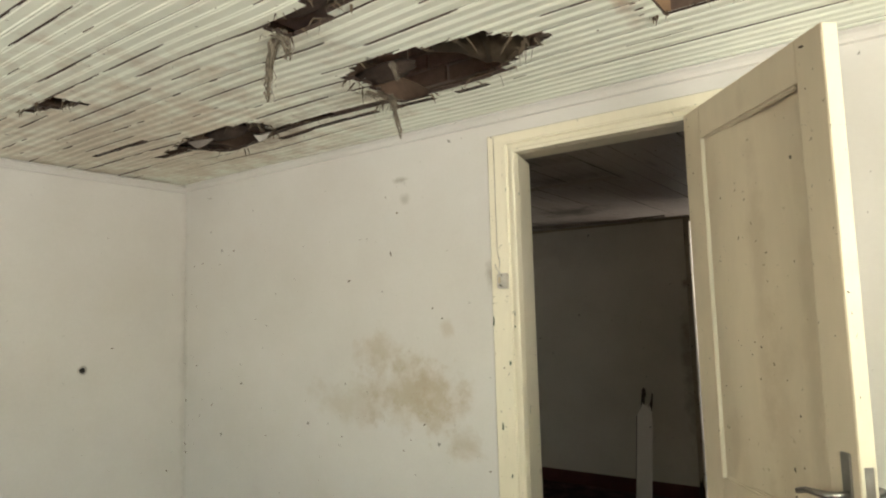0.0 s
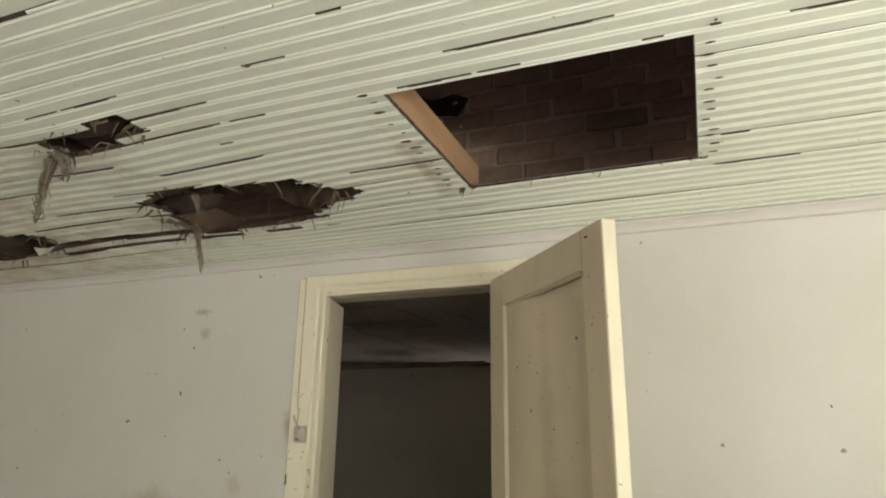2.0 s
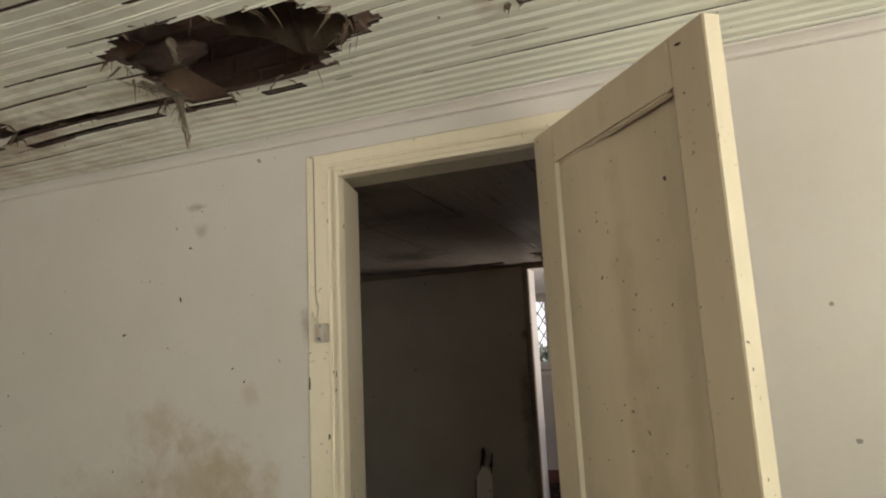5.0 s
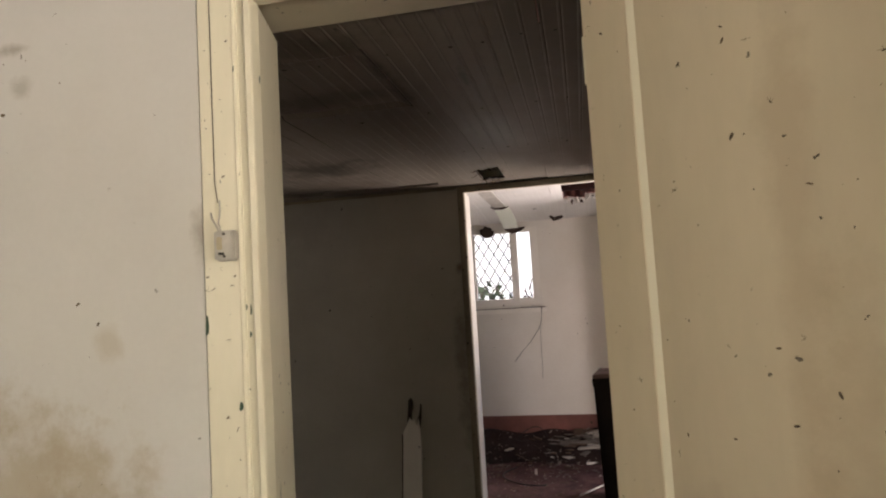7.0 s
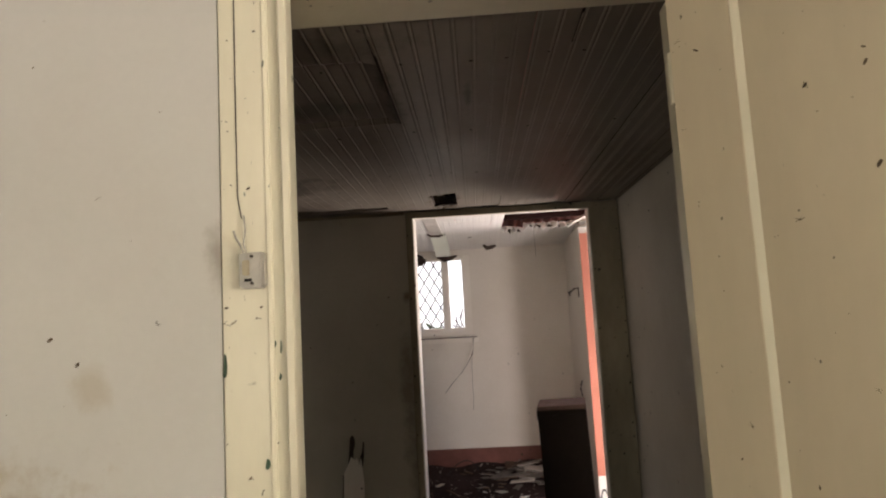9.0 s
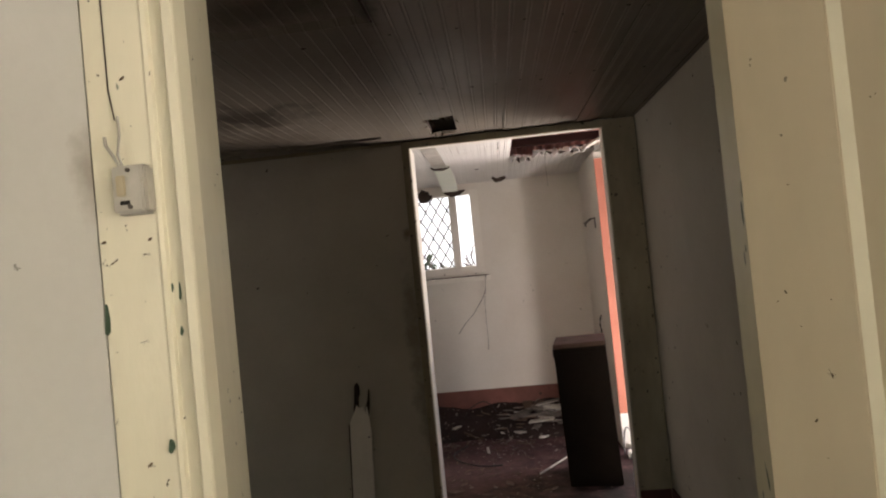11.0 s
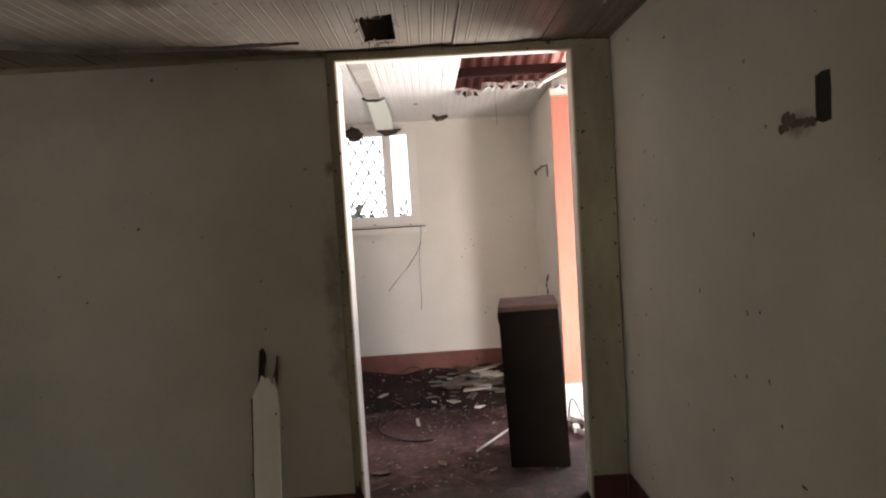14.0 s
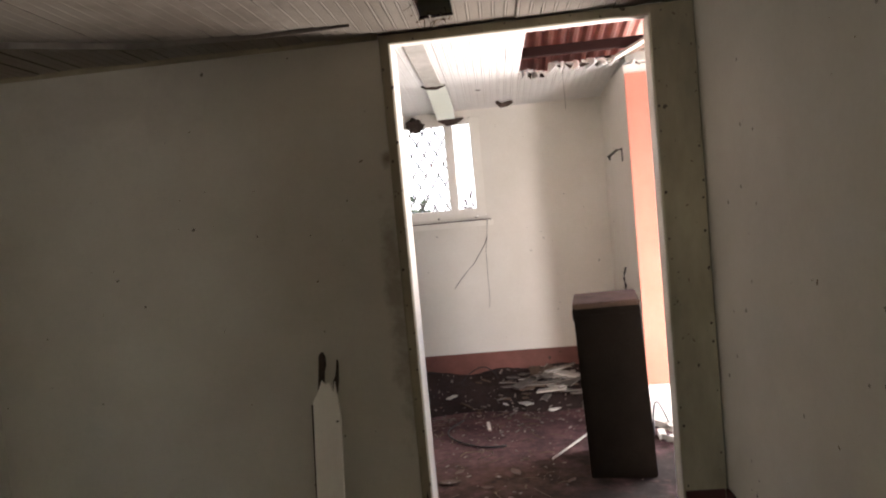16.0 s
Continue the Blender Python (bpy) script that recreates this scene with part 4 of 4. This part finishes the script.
fly_spots(bpy.data.objects["wall_middle"], lambda u, v, o: (u, YW - o, v), -3.0, -1.40, 0.15, 2.0, 50, 73, 0.007)
fly_spots(bpy.data.objects["wall_passage"], lambda u, v, o: (-0.14 - o, u, v), 2.7, 5.0, 0.15, 1.95, 60, 74, 0.008)
fly_spots(bpy.data.objects["wall_back"], lambda u, v, o: (u, YE - o, v), -1.0, -0.22, 0.4, 1.95, 24, 75, 0.007)
fly_spots(frame_2, lambda u, v, o: (u, 5.038 - o, v), -0.305, -0.15, 0.15, 2.0, 60, 76, 0.008)
fly_spots(frame_2, lambda u, v, o: (u, 5.038 - o, v), -1.368, -1.338, 0.15, 2.0, 34, 77, 0.008)

# ---- passage ----
tagged(mesh_object("ceiling_batten", ribbon([(-3.15, 4.50, 2.034), (-2.6, 4.60, 2.030), (-2.25, 4.78, 2.031), (-1.75, 4.85, 2.036), (-1.45, 4.86, 2.040)], [0.02, 0.024, 0.022, 0.02, 0.012], 0.006), drab_wood), "pale loose cover strip sagging under the ceiling boards", "strip")
nr2 = random.Random(8)
row_nails = bmesh.new()
for ny in (2.86, 3.46, 4.10):
    for c in range(16):
        px, py, r = -0.30 - 0.095 * c + nr2.uniform(-0.012, 0.012), ny + nr2.uniform(-0.02, 0.02), nr2.uniform(0.003, 0.008)
        if nr2.random() < 0.3:
            continue
        ring = [row_nails.verts.new((px + r * 1.2 * math.cos(t), py + r * math.sin(t), 2.0425)) for t in np.linspace(0, 2 * math.pi, 8)[:-1]]
        low = row_nails.verts.new((px, py, 2.040))
        for i in range(7):
            row_nails.faces.new((ring[i], low, ring[(i + 1) % 7]))
tagged(mesh_object("ceiling_nails", row_nails, nest), "dark nail heads in rows across the dusty ceiling boards", "nails", kind="stuff")
sock = thing("empty_conduit_box", "dark empty conduit box torn open in the wall", "conduit box", (-0.1405, 3.548, 1.517, 0, 0, 0))
part("cavity", prism([(-0.021, -0.052), (0.004, -0.055), (0.021, -0.050), (0.022, 0.010), (0.020, 0.047), (0.004, 0.051), (-0.020, 0.050), (-0.023, 0.012)], "x", -0.002, 0.0), black_void, sock)
part("rim", prism([(0.0225, -0.048), (0.026, -0.045), (0.025, 0.046), (0.0225, 0.046)], "x", -0.004, 0.0), nest, sock)
for cy, cz, ry, rz in ((3.600, 1.470, 0.022, 0.011), (3.640, 1.474, 0.026, 0.008), (3.668, 1.482, 0.012, 0.015), (3.693, 1.484, 0.016, 0.020), (3.712, 1.468, 0.012, 0.010)):
    chip = bmesh.new()
    bmesh.ops.create_icosphere(chip, subdivisions=3, radius=1)
    for v in chip.verts:
        k = 1 + 0.9 * noise.noise(v.co * 2.3 + Vector((cy * 50, 0, 0)))
        v.co = Vector((-0.1405 - abs(v.co.x) * 0.002, cy + v.co.y * ry * k, cz + v.co.z * rz * k))
    tagged(mesh_object("plaster_chip", chip, fly_dirt), "dark chipped scar in the plaster beside the conduit box", "scar", "plaster scars")
plank = thing("broken_board", "white painted board with a rotten forked top, leaning on the wall", "board", (-1.720, 4.885, 0.003, -11, 0, 1.5))
plank.scale = (1.0, 1.0, 1.022)
part("board", prism([(-0.062, 0.0), (0.048, 0.0), (0.050, 0.30), (0.053, 0.52), (0.044, 0.60), (0.036, 0.66), (0.028, 0.615), (0.018, 0.64), (0.012, 0.655), (-0.004, 0.645), (-0.018, 0.665), (-0.036, 0.62), (-0.048, 0.60), (-0.058, 0.58), (-0.060, 0.30)], "y", 0.0, 0.018), reveal_white, plank)
part("rotten_tip", soften(prism([(-0.036, 0.622), (-0.030, 0.70), (-0.026, 0.765), (-0.012, 0.780), (0.000, 0.76), (0.002, 0.72), (-0.006, 0.70), (-0.008, 0.652), (-0.018, 0.667)], "y", 0.002, 0.016), 0.002, 1), nest, plank, "dark rotten wood tip")
part("rotten_tip", soften(prism([(0.028, 0.62), (0.036, 0.662), (0.044, 0.605), (0.052, 0.66), (0.054, 0.735), (0.048, 0.745), (0.043, 0.70), (0.038, 0.675), (0.030, 0.66)], "y", 0.002, 0.016), 0.002, 1), nest, plank, "dark rotten wood tip")
part("dark_edge", boxes((-0.067, -0.063, 0.006, 0.018, 0.0, 0.57)), nest, plank)
part("nail", tube([(0.040, 0.0, 0.50), (0.040, -0.004, 0.50)], 0.005, 6), wire_grey, plank)

# ---- back room ----
cab = thing("tall_cabinet", "tall narrow black cabinet with a worn brown top", "cabinet", (-0.452, 5.620, -0.003, 0, -1.7, -8))
part("body", soften(boxes((-0.151, 0.151, -0.175, 0.185, 0.0, 0.812)), 0.006), black_box, cab)
part("top", soften(boxes((-0.153, 0.153, -0.178, 0.188, 0.8125, 0.838)), 0.006), brown_top, cab, "worn reddish brown chipboard top")
part("front_panel", soften(boxes((-0.132, 0.132, -0.182, -0.1755, 0.03, 0.785)), 0.003), black_box, cab)
part("corner", soften(boxes((-0.156, -0.138, -0.181, -0.160, 0.76, 0.815)), 0.003), black_box, cab)


def bracket_on_pier():
    b = thing("wall_bracket", "small dark rusty bracket on the wall end", "bracket", (-0.196, 6.345, 1.595))
    part("plate", boxes((-0.006, 0.0, -0.012, 0.004, -0.075, 0.0)), wire_grey, b)
    part("arm", tube([(-0.002, -0.004, -0.004), (-0.03, 0.02, -0.006), (-0.05, 0.11, -0.028), (-0.055, 0.16, -0.03)], 0.008, 6), wire_grey, b)
    part("tooth", boxes((-0.058, -0.048, 0.12, 0.135, -0.055, -0.028)), wire_grey, b)
    return b


bracket_on_pier()
loop = thing("hanging_strap", "twisted dark and white strap hanging on the wall", "strap", (-0.2, 6.49, 0.877))
part("strap", tube([(0, 0, 0.0), (-0.012, -0.012, -0.03), (-0.014, 0.012, -0.07), (-0.010, -0.014, -0.11), (-0.012, 0.010, -0.16), (-0.008, -0.012, -0.21), (-0.008, 0.0, -0.30)], 0.006, 6), cable_black, loop)
part("strap", tube([(0, 0, 0.0), (-0.010, 0.014, -0.05), (-0.012, 0.020, -0.12), (-0.010, 0.03, -0.2), (-0.008, 0.035, -0.30)], 0.005, 6), reveal_white, loop)
wires = thing("loose_wire", "thin dark loose wire hanging from the window sill", "wire", (-1.03, 6.95, 1.243))
part("strand", tube([(0.0, -0.05, 0.006), (-0.002, -0.055, -0.03), (-0.012, -0.03, -0.12), (-0.04, -0.02, -0.185), (-0.12, -0.02, -0.30), (-0.20, -0.02, -0.38), (-0.265, -0.015, -0.46)], 0.0028, 5), cable_black, wires)
part("strand", tube([(-0.012, -0.028, -0.12), (-0.026, -0.02, -0.2), (-0.03, -0.015, -0.38), (-0.028, -0.015, -0.52), (-0.035, -0.015, -0.61)], 0.0016, 5), cable_black, wires)
flap = ribbon([(-1.262, 6.30, 2.064), (-1.257, 6.45, 2.048), (-1.252, 6.60, 2.020), (-1.248, 6.75, 1.980), (-1.246, 6.86, 1.945)], [0.115, 0.125, 0.128, 0.128, 0.12], 0.008, (0, 0, 1))
tagged(mesh_object("patched_ceiling_board", soften(boxes((-1.315, -1.222, 5.30, 6.30, 2.062, 2.070)), 0.002), white_wood), "greyer dirty board patched into the white ceiling", "board")
tagged(mesh_object("hanging_ceiling_board", flap, ceiling_paint), "mint ceiling board hanging loose above the window", "board")
for pts, w, lab in (([(-1.30, 6.86, 1.945), (-1.24, 6.88, 1.925), (-1.18, 6.90, 1.935), (-1.13, 6.93, 1.955)], [0.02, 0.05, 0.04, 0.01], "dark torn ceiling edge above the window"),
                    ([(-0.90, 6.80, 2.020), (-0.87, 6.80, 1.99), (-0.83, 6.82, 2.0), (-0.79, 6.84, 2.015)], [0.02, 0.035, 0.035, 0.02], "dark torn scrap under the ceiling edge"),
                    ([(-1.34, 6.30, 2.072), (-1.31, 6.30, 2.055), (-1.25, 6.31, 2.055), (-1.20, 6.30, 2.066)], [0.01, 0.015, 0.02, 0.01], "dark torn scrap under the ceiling")):
    tagged(mesh_object("hanging_scrap", ribbon(pts, w), nest), lab, "scrap", "hanging ceiling scraps")
bm = bmesh.new()
bmesh.ops.create_icosphere(bm, subdivisions=3, radius=1)
for v in bm.verts:
    k = 1 + 0.4 * noise.noise(v.co * 2.2)
    v.co = Vector((-1.47 + v.co.x * 0.06 * k, 6.92 + v.co.y * 0.03 * k, 1.93 + v.co.z * 0.05 * k - 0.2 * v.co.x * 0.05))
tagged(mesh_object("wasp_nest", bm, nest, True), "dark lump of dirt hanging over the window head", "nest")
rag = random.Random(31)
for k in range(9):
    x = -0.74 + 0.07 * k
    ln = rag.uniform(0.05, 0.13)
    y = (6.29 if x < -0.62 else 6.16) + rag.uniform(-0.03, 0.03)
    tagged(mesh_object("broken_board_end", ribbon([(x, y + 0.05, 2.078), (x + rag.uniform(-0.01, 0.01), y, 2.070), (x + rag.uniform(-0.03, 0.03), y - ln, 2.065 - rag.uniform(0, 0.03))], [0.06, 0.055, rag.uniform(0.004, 0.03)], 0.008), ceiling_white),
           "splintered white board end at the ceiling hole", "board end", "splintered board ends")
for k in range(8):
    x = -0.70 + 0.075 * k + rag.uniform(-0.02, 0.02)
    y = (6.27 if x < -0.62 else 6.14) + rag.uniform(-0.02, 0.03)
    tagged(mesh_object("torn_lining_scrap", ribbon([(x, y + 0.03, 2.070), (x + rag.uniform(-0.02, 0.02), y, 2.060), (x + rag.uniform(-0.05, 0.05), y - rag.uniform(0.02, 0.08), 2.050 + rag.uniform(-0.03, 0.03))], [0.03, 0.022, 0.003], 0.005), nest),
           "dark torn scrap at the edge of the ceiling hole", "scrap", "torn edge scraps")
tagged(mesh_object("dangling_thread", tube([(-0.52, 6.20, 2.072), (-0.522, 6.20, 1.99), (-0.518, 6.205, 1.90), (-0.521, 6.20, 1.84)], 0.0012, 4), cable_black), "thin dark thread dangling from the ceiling hole", "thread")
for k, (a, b) in enumerate((((-0.20, 6.14, 2.075), (-0.06, 5.96, 2.13)), ((-0.17, 6.22, 2.08), (0.0, 6.02, 2.12)), ((-0.27, 6.10, 2.06), (-0.10, 5.90, 2.12)))):
    m = look(a, b)
    ln = (Vector(b) - Vector(a)).length
    bm = bmesh.new()
    box(bm, -0.02, 0.02, -0.007, 0.007, -ln, 0, m)
    tagged(mesh_object("broken_lath", bm, white_wood if k else old_wood), "broken lath propped at the wall head", "lath", "broken laths")
tagged(mesh_object("wall_plate", soften(boxes((-0.19, 0.05, 6.10, 6.9, 2.045, 2.095)), 0.004), white_wood), "pale timber plate on top of the short wall", "timber")

# rubble and litter
rr = random.Random(77)


def heap_z(x, y):
    edge = min(1.0, max(0.0, (y - 6.56 - 0.10 * noise.noise((x * 2.1, 0, 5))) / 0.38))
    return 0.205 * edge ** 0.85 * (0.95 + 0.22 * noise.noise((x * 4, y * 4, 2))) + 0.014 * max(0.0, noise.noise((x * 14, y * 14, 3))) * (edge > 0)


bm = bmesh.new()
nx, ny = 150, 50
grid = [[bm.verts.new((-2.6 + 2.395 * i / nx, 6.18 + 0.765 * j / ny, heap_z(-2.6 + 2.395 * i / nx, 6.18 + 0.765 * j / ny) - 0.004)) for j in range(ny + 1)] for i in range(nx + 1)]
for i in range(nx):
    for j in range(ny):
        bm.faces.new((grid[i][j], grid[i + 1][j], grid[i + 1][j + 1], grid[i][j + 1]))
tagged(mesh_object("rubble_heap", bm, material("dark_rubble_dirt", (0.045, 0.024, 0.02), 0.9, (0.4, 0.8, 6.0), (0.6, 40), 0.4, 22.0, (0.35, 0.29, 0.25), bump=0.8, bump_scale=35), True),
       "heap of dark dirt and rubble against the back wall", "rubble", kind="stuff")


def shard(name, x, y, ln, w, th, yaw, tilt, mat, label, group, z=None):
    """A split board with torn ends lying on the floor or the heap."""
    q = random.Random(int(abs(x * 1000) + abs(y * 777)))
    e = ln / 2
    pts = [(-e, -w / 2), (-e + q.uniform(-.02, .02), w * 0.1), (-e * 0.92, w / 2), (e * 0.9, w / 2), (e + q.uniform(-0.03, 0.02), w * 0.15), (e * 0.93, -w / 2)]
    ob = mesh_object(name, prism(pts, "z", 0, th), mat)
    base = heap_z(x, y) if z is None else z
    ob.matrix_world = pose(x, y, base + abs(math.sin(radians(tilt))) * e * 0.6 + 0.002, 0, tilt, yaw)
    return tagged(ob, label, "board piece", group)


for k in range(64):
    near = rr.random() < 0.55
    x, y = (rr.gauss(-0.72, 0.15), rr.gauss(6.75, 0.07)) if near else (rr.uniform(-1.75, -0.30), rr.uniform(6.40, 6.88))
    x, y = min(max(x, -1.75), -0.30), min(max(y, 6.2), 6.86)
    ln, w = (rr.uniform(0.08, 0.26), rr.uniform(0.02, 0.075)) if near else (0.03 + 0.14 * rr.random() ** 2, rr.uniform(0.010, 0.035))
    shard("board_piece", x, y, ln, w, 0.007, rr.gauss(30, 45) if near else rr.uniform(0, 180), rr.uniform(-16, 16), rr.choice((drab_wood, drab_wood, drab_wood, white_wood, old_wood)) if near else rr.choice((drab_wood, old_wood, old_wood, white_wood)),
          "broken piece of white ceiling board on the rubble", "broken ceiling boards")
for k, (x, y, ln, yaw) in enumerate(((-0.66, 6.76, 0.24, 25), (-0.60, 6.80, 0.22, -35), (-0.76, 6.72, 0.22, 8), (-0.56, 6.74, 0.24, 60), (-0.70, 6.66, 0.20, -10), (-0.86, 6.76, 0.22, 40))):
    shard("board_piece", x, y, ln, 0.09, 0.009, yaw, 10 - 4 * k, white_wood if k % 3 == 1 else drab_wood, "large broken piece of white ceiling board on the rubble", "broken ceiling boards")
shard("white_stick", -0.56, 6.59, 0.36, 0.032, 0.014, 23, 0, reveal_white, "white painted stick lying on the floor", "sticks", 0.0)
shard("thin_stick", -0.655, 5.915, 0.50, 0.009, 0.008, 56, 0, white_wood, "thin pale stick lying on the floor", "sticks", 0.0)
shard("short_stick", -1.12, 6.28, 0.14, 0.02, 0.01, 95, 0, white_wood, "short pale stick lying on the floor", "sticks", 0.0)
litter = bmesh.new()
for k in range(260):
    x, y = rr.uniform(-1.8, -0.25), rr.uniform(6.15, 6.92)
    s = 0.003 + 0.011 * rr.random() ** 2
    m = pose(x, y, heap_z(x, y) + 0.004, rr.uniform(-25, 25), rr.uniform(-25, 25), rr.uniform(0, 360))
    box(litter, -s * rr.uniform(0.5, 2.8), s, -s * rr.uniform(0.3, 0.7), s * 0.4, 0, 0.004, m)
for k in range(260):
    x, y = rr.uniform(-1.75, -0.25), 4.6 + 2.0 * rr.random() ** 0.6
    if abs(y - 5.14) < 0.12 and not -1.3 < x < -0.35:
        continue
    if abs(x + 0.46) < 0.2 and abs(y - 5.62) < 0.23:
        continue
    s = (0.002 + 0.009 * rr.random() ** 2) * (2.2 if rr.random() < 0.08 else 1.0)
    m = pose(x, y, heap_z(x, y) + 0.001, rr.uniform(-12, 12), rr.uniform(-12, 12), rr.uniform(0, 360))
    box(litter, -s * rr.uniform(0.5, 2.2), s, -s * rr.uniform(0.3, 0.8), s * 0.5, 0, rr.uniform(0.001, 0.005), m)
tagged(mesh_object("litter", litter, litter_mat), "scattered crumbs of plaster, paint and wood on the floor", "litter", kind="stuff")


straws = bmesh.new()
for k in range(70):
    x, y = rr.uniform(-1.45, -0.62), rr.uniform(5.25, 6.55)
    if abs(x + 0.46) < 0.24 and abs(y - 5.62) < 0.26:
        continue
    a, ln, bend, w = rr.uniform(0, 6.3), rr.uniform(0.03, 0.13), rr.uniform(-0.8, 0.8), rr.uniform(0.0012, 0.0035)
    last = None
    for t in range(6):
        f = t / 5
        p = Vector((x + math.cos(a) * ln * f - math.sin(a) * ln * bend * f * (1 - f), y + math.sin(a) * ln * f + math.cos(a) * ln * bend * f * (1 - f), 0.003 + heap_z(x, y) + 0.006 * math.sin(3.1 * f)))
        u = Vector((-math.sin(a), math.cos(a), 0)) * w
        pair = [straws.verts.new(p - u), straws.verts.new(p + Vector((0, 0, w))), straws.verts.new(p + u)]
        if last:
            straws.faces.new((last[0], pair[0], pair[1], last[1]))
            straws.faces.new((last[1], pair[1], pair[2], last[2]))
        last = pair
tagged(mesh_object("straw_litter", straws, straw), "dry brown twigs and straw strewn over the floor", "litter", kind="stuff")
for k, (x, y, sz) in enumerate(((-1.30, 5.50, 0.05), (-1.26, 5.62, 0.035), (-0.98, 5.58, 0.045), (-1.12, 5.42, 0.03), (-0.72, 5.45, 0.03), (-1.38, 6.44, 0.06), (-1.41, 6.36, 0.045))):
    bm = bmesh.new()
    for i in range(5):
        for j in range(4):
            u, v = i / 4 - 0.5, j / 3 - 0.5
            wd = math.cos(u * 2.6)
            bm.verts.new((u * sz * 2, v * sz * wd, 0.003 + 0.5 * sz * v * v + 0.25 * sz * u * u))
    bm.verts.ensure_lookup_table()
    for i in range(4):
        for j in range(3):
            bm.faces.new([bm.verts[q] for q in (i * 4 + j, i * 4 + 4 + j, i * 4 + 5 + j, i * 4 + 1 + j)])
    ob = tagged(mesh_object("dry_leaf", bm, brown_top, True), "curled dry leaf lying on the dirty floor", "leaf", "dry leaves")
    ob.matrix_world = pose(x, y, heap_z(x, y), 0, 0, 57 * k)


def floor_cable(pts, r, label):
    dense = []
    for i in range(len(pts) - 1):
        p0, p1, p2, p3 = (Vector(pts[max(i - 1, 0)]), Vector(pts[i]), Vector(pts[i + 1]), Vector(pts[min(i + 2, len(pts) - 1)]))
        for t in np.linspace(0, 1, 6, endpoint=False):
            dense.append(0.5 * ((2 * p1) + (p2 - p0) * t + (2 * p0 - 5 * p1 + 4 * p2 - p3) * t * t + (3 * p1 - p0 - 3 * p2 + p3) * t ** 3))
    dense.append(Vector(pts[-1]))
    return tagged(mesh_object("cable", tube([(p.x, p.y, p.z + heap_z(p.x, p.y)) for p in dense], r, 6), cable_black, True), label, "cable", "floor cables")


floor_cable([(-1.28, 6.42, 0.008), (-1.36, 6.25, 0.008), (-1.33, 6.10, 0.008), (-1.22, 5.98, 0.008), (-1.12, 5.92, 0.012), (-1.02, 5.94, 0.008)], 0.006, "black cable curling over the dirty floor")
floor_cable([(-1.30, 6.80, 0.02), (-1.24, 6.82, 0.09), (-1.16, 6.82, 0.12), (-1.08, 6.82, 0.08), (-1.05, 6.82, 0.02)], 0.004, "thin wire arching out of the rubble")
floor_cable([(-0.22, 5.95, 0.01), (-0.20, 6.02, 0.12), (-0.17, 6.06, 0.16), (-0.13, 6.08, 0.09), (-0.10, 6.08, 0.01)], 0.005, "black cable curling by the side opening")
for k in range(8):
    shard("plaster_lump", rr.uniform(-0.24, 0.0), rr.uniform(5.85, 6.10), rr.uniform(0.04, 0.10), rr.uniform(0.03, 0.06), 0.03, rr.uniform(0, 180), rr.uniform(-10, 10), white_wood, "lump of pale plaster by the opening", "plaster lumps", 0.0)

# ---- outside ----
shrub = bmesh.new()
for k in range(2600):
    a, b, c = rr.gauss(0, 0.8), rr.gauss(0, 0.5), rr.random()
    x, y, z = -2.3 + a * 1.1, 10.2 + b, 0.1 + 1.45 * c * math.exp(-a * a * 0.5)
    d = Vector((rr.uniform(-1, 1), rr.uniform(-1, 1), rr.uniform(-1, 1))).normalized()
    u = d.orthogonal().normalized()
    p = Vector((x, y, z))
    s = rr.uniform(0.04, 0.10)
    vs = [shrub.verts.new(q) for q in (p, p + d * s + u * s * 0.4, p + d * s * 2, p + d * s - u * s * 0.4)]
    shrub.faces.new(vs)
bush = thing("shrub", "pale green shrub outside the window", "shrub", (-2.3, 10.2, -0.16))
cr = part("crown", shrub, leaf_mat, bush)
cr.matrix_parent_inverse = bush.matrix_world.inverted()
part("trunk", tube([(0, 0, 0), (0.03, 0.02, 0.5), (-0.05, 0.0, 1.1), (0.02, 0.05, 1.7)], [0.06, 0.05, 0.035, 0.015], 8), bark_mat, bush)

gap = thing("broken_brick_gap", "dark broken gap in the attic brickwork beside the hatch", "wall gap", (-0.86, 2.388, 2.735, 0, 0, 0))
gap.scale = (1.7, 1.0, 1.6)
part("cavity", prism([(-0.075, -0.035), (-0.02, -0.045), (0.01, -0.02), (0.06, -0.03), (0.085, 0.012), (0.05, 0.03), (0.0, 0.022), (-0.04, 0.045), (-0.085, 0.02)], "y", -0.004, 0.0), black_void, gap)
for cx, cz, s in ((-0.05, -0.012, 0.007), (-0.038, -0.006, 0.005), (0.055, 0.004, 0.006), (0.02, -0.038, 0.006)):
    part("loose_chip", prism([(cx - s, cz - s * 0.5), (cx + s, cz - s * 0.2), (cx + s * 0.4, cz + s * 0.6)], "y", -0.014, -0.003), white_wood, gap, "pale chip of plaster")

# bricks of the wall in the roof space
bm = soften(boxes((-0.104, 0.104, -0.006, 0.03, -0.033, 0.033)), 0.004, 1)
brick_me = bpy.data.meshes.new("brick")
bm.to_mesh(brick_me)
bm.free()
brick_me.materials.append(brick_clay)
bk = random.Random(4)
for row in range(12):
    for c in range(13):
        b = new("brick", brick_me)
        b.parent = gable
        b.matrix_world = pose(-2.05 + 0.221 * c + (0.11 if row % 2 else 0) + bk.uniform(-.006, .006), YD - 0.001 - bk.uniform(0, 0.006), 2.345 + 0.078 * row + bk.uniform(-.004, .004), bk.uniform(-2, 2), bk.uniform(-1.5, 1.5), bk.uniform(-2, 2))
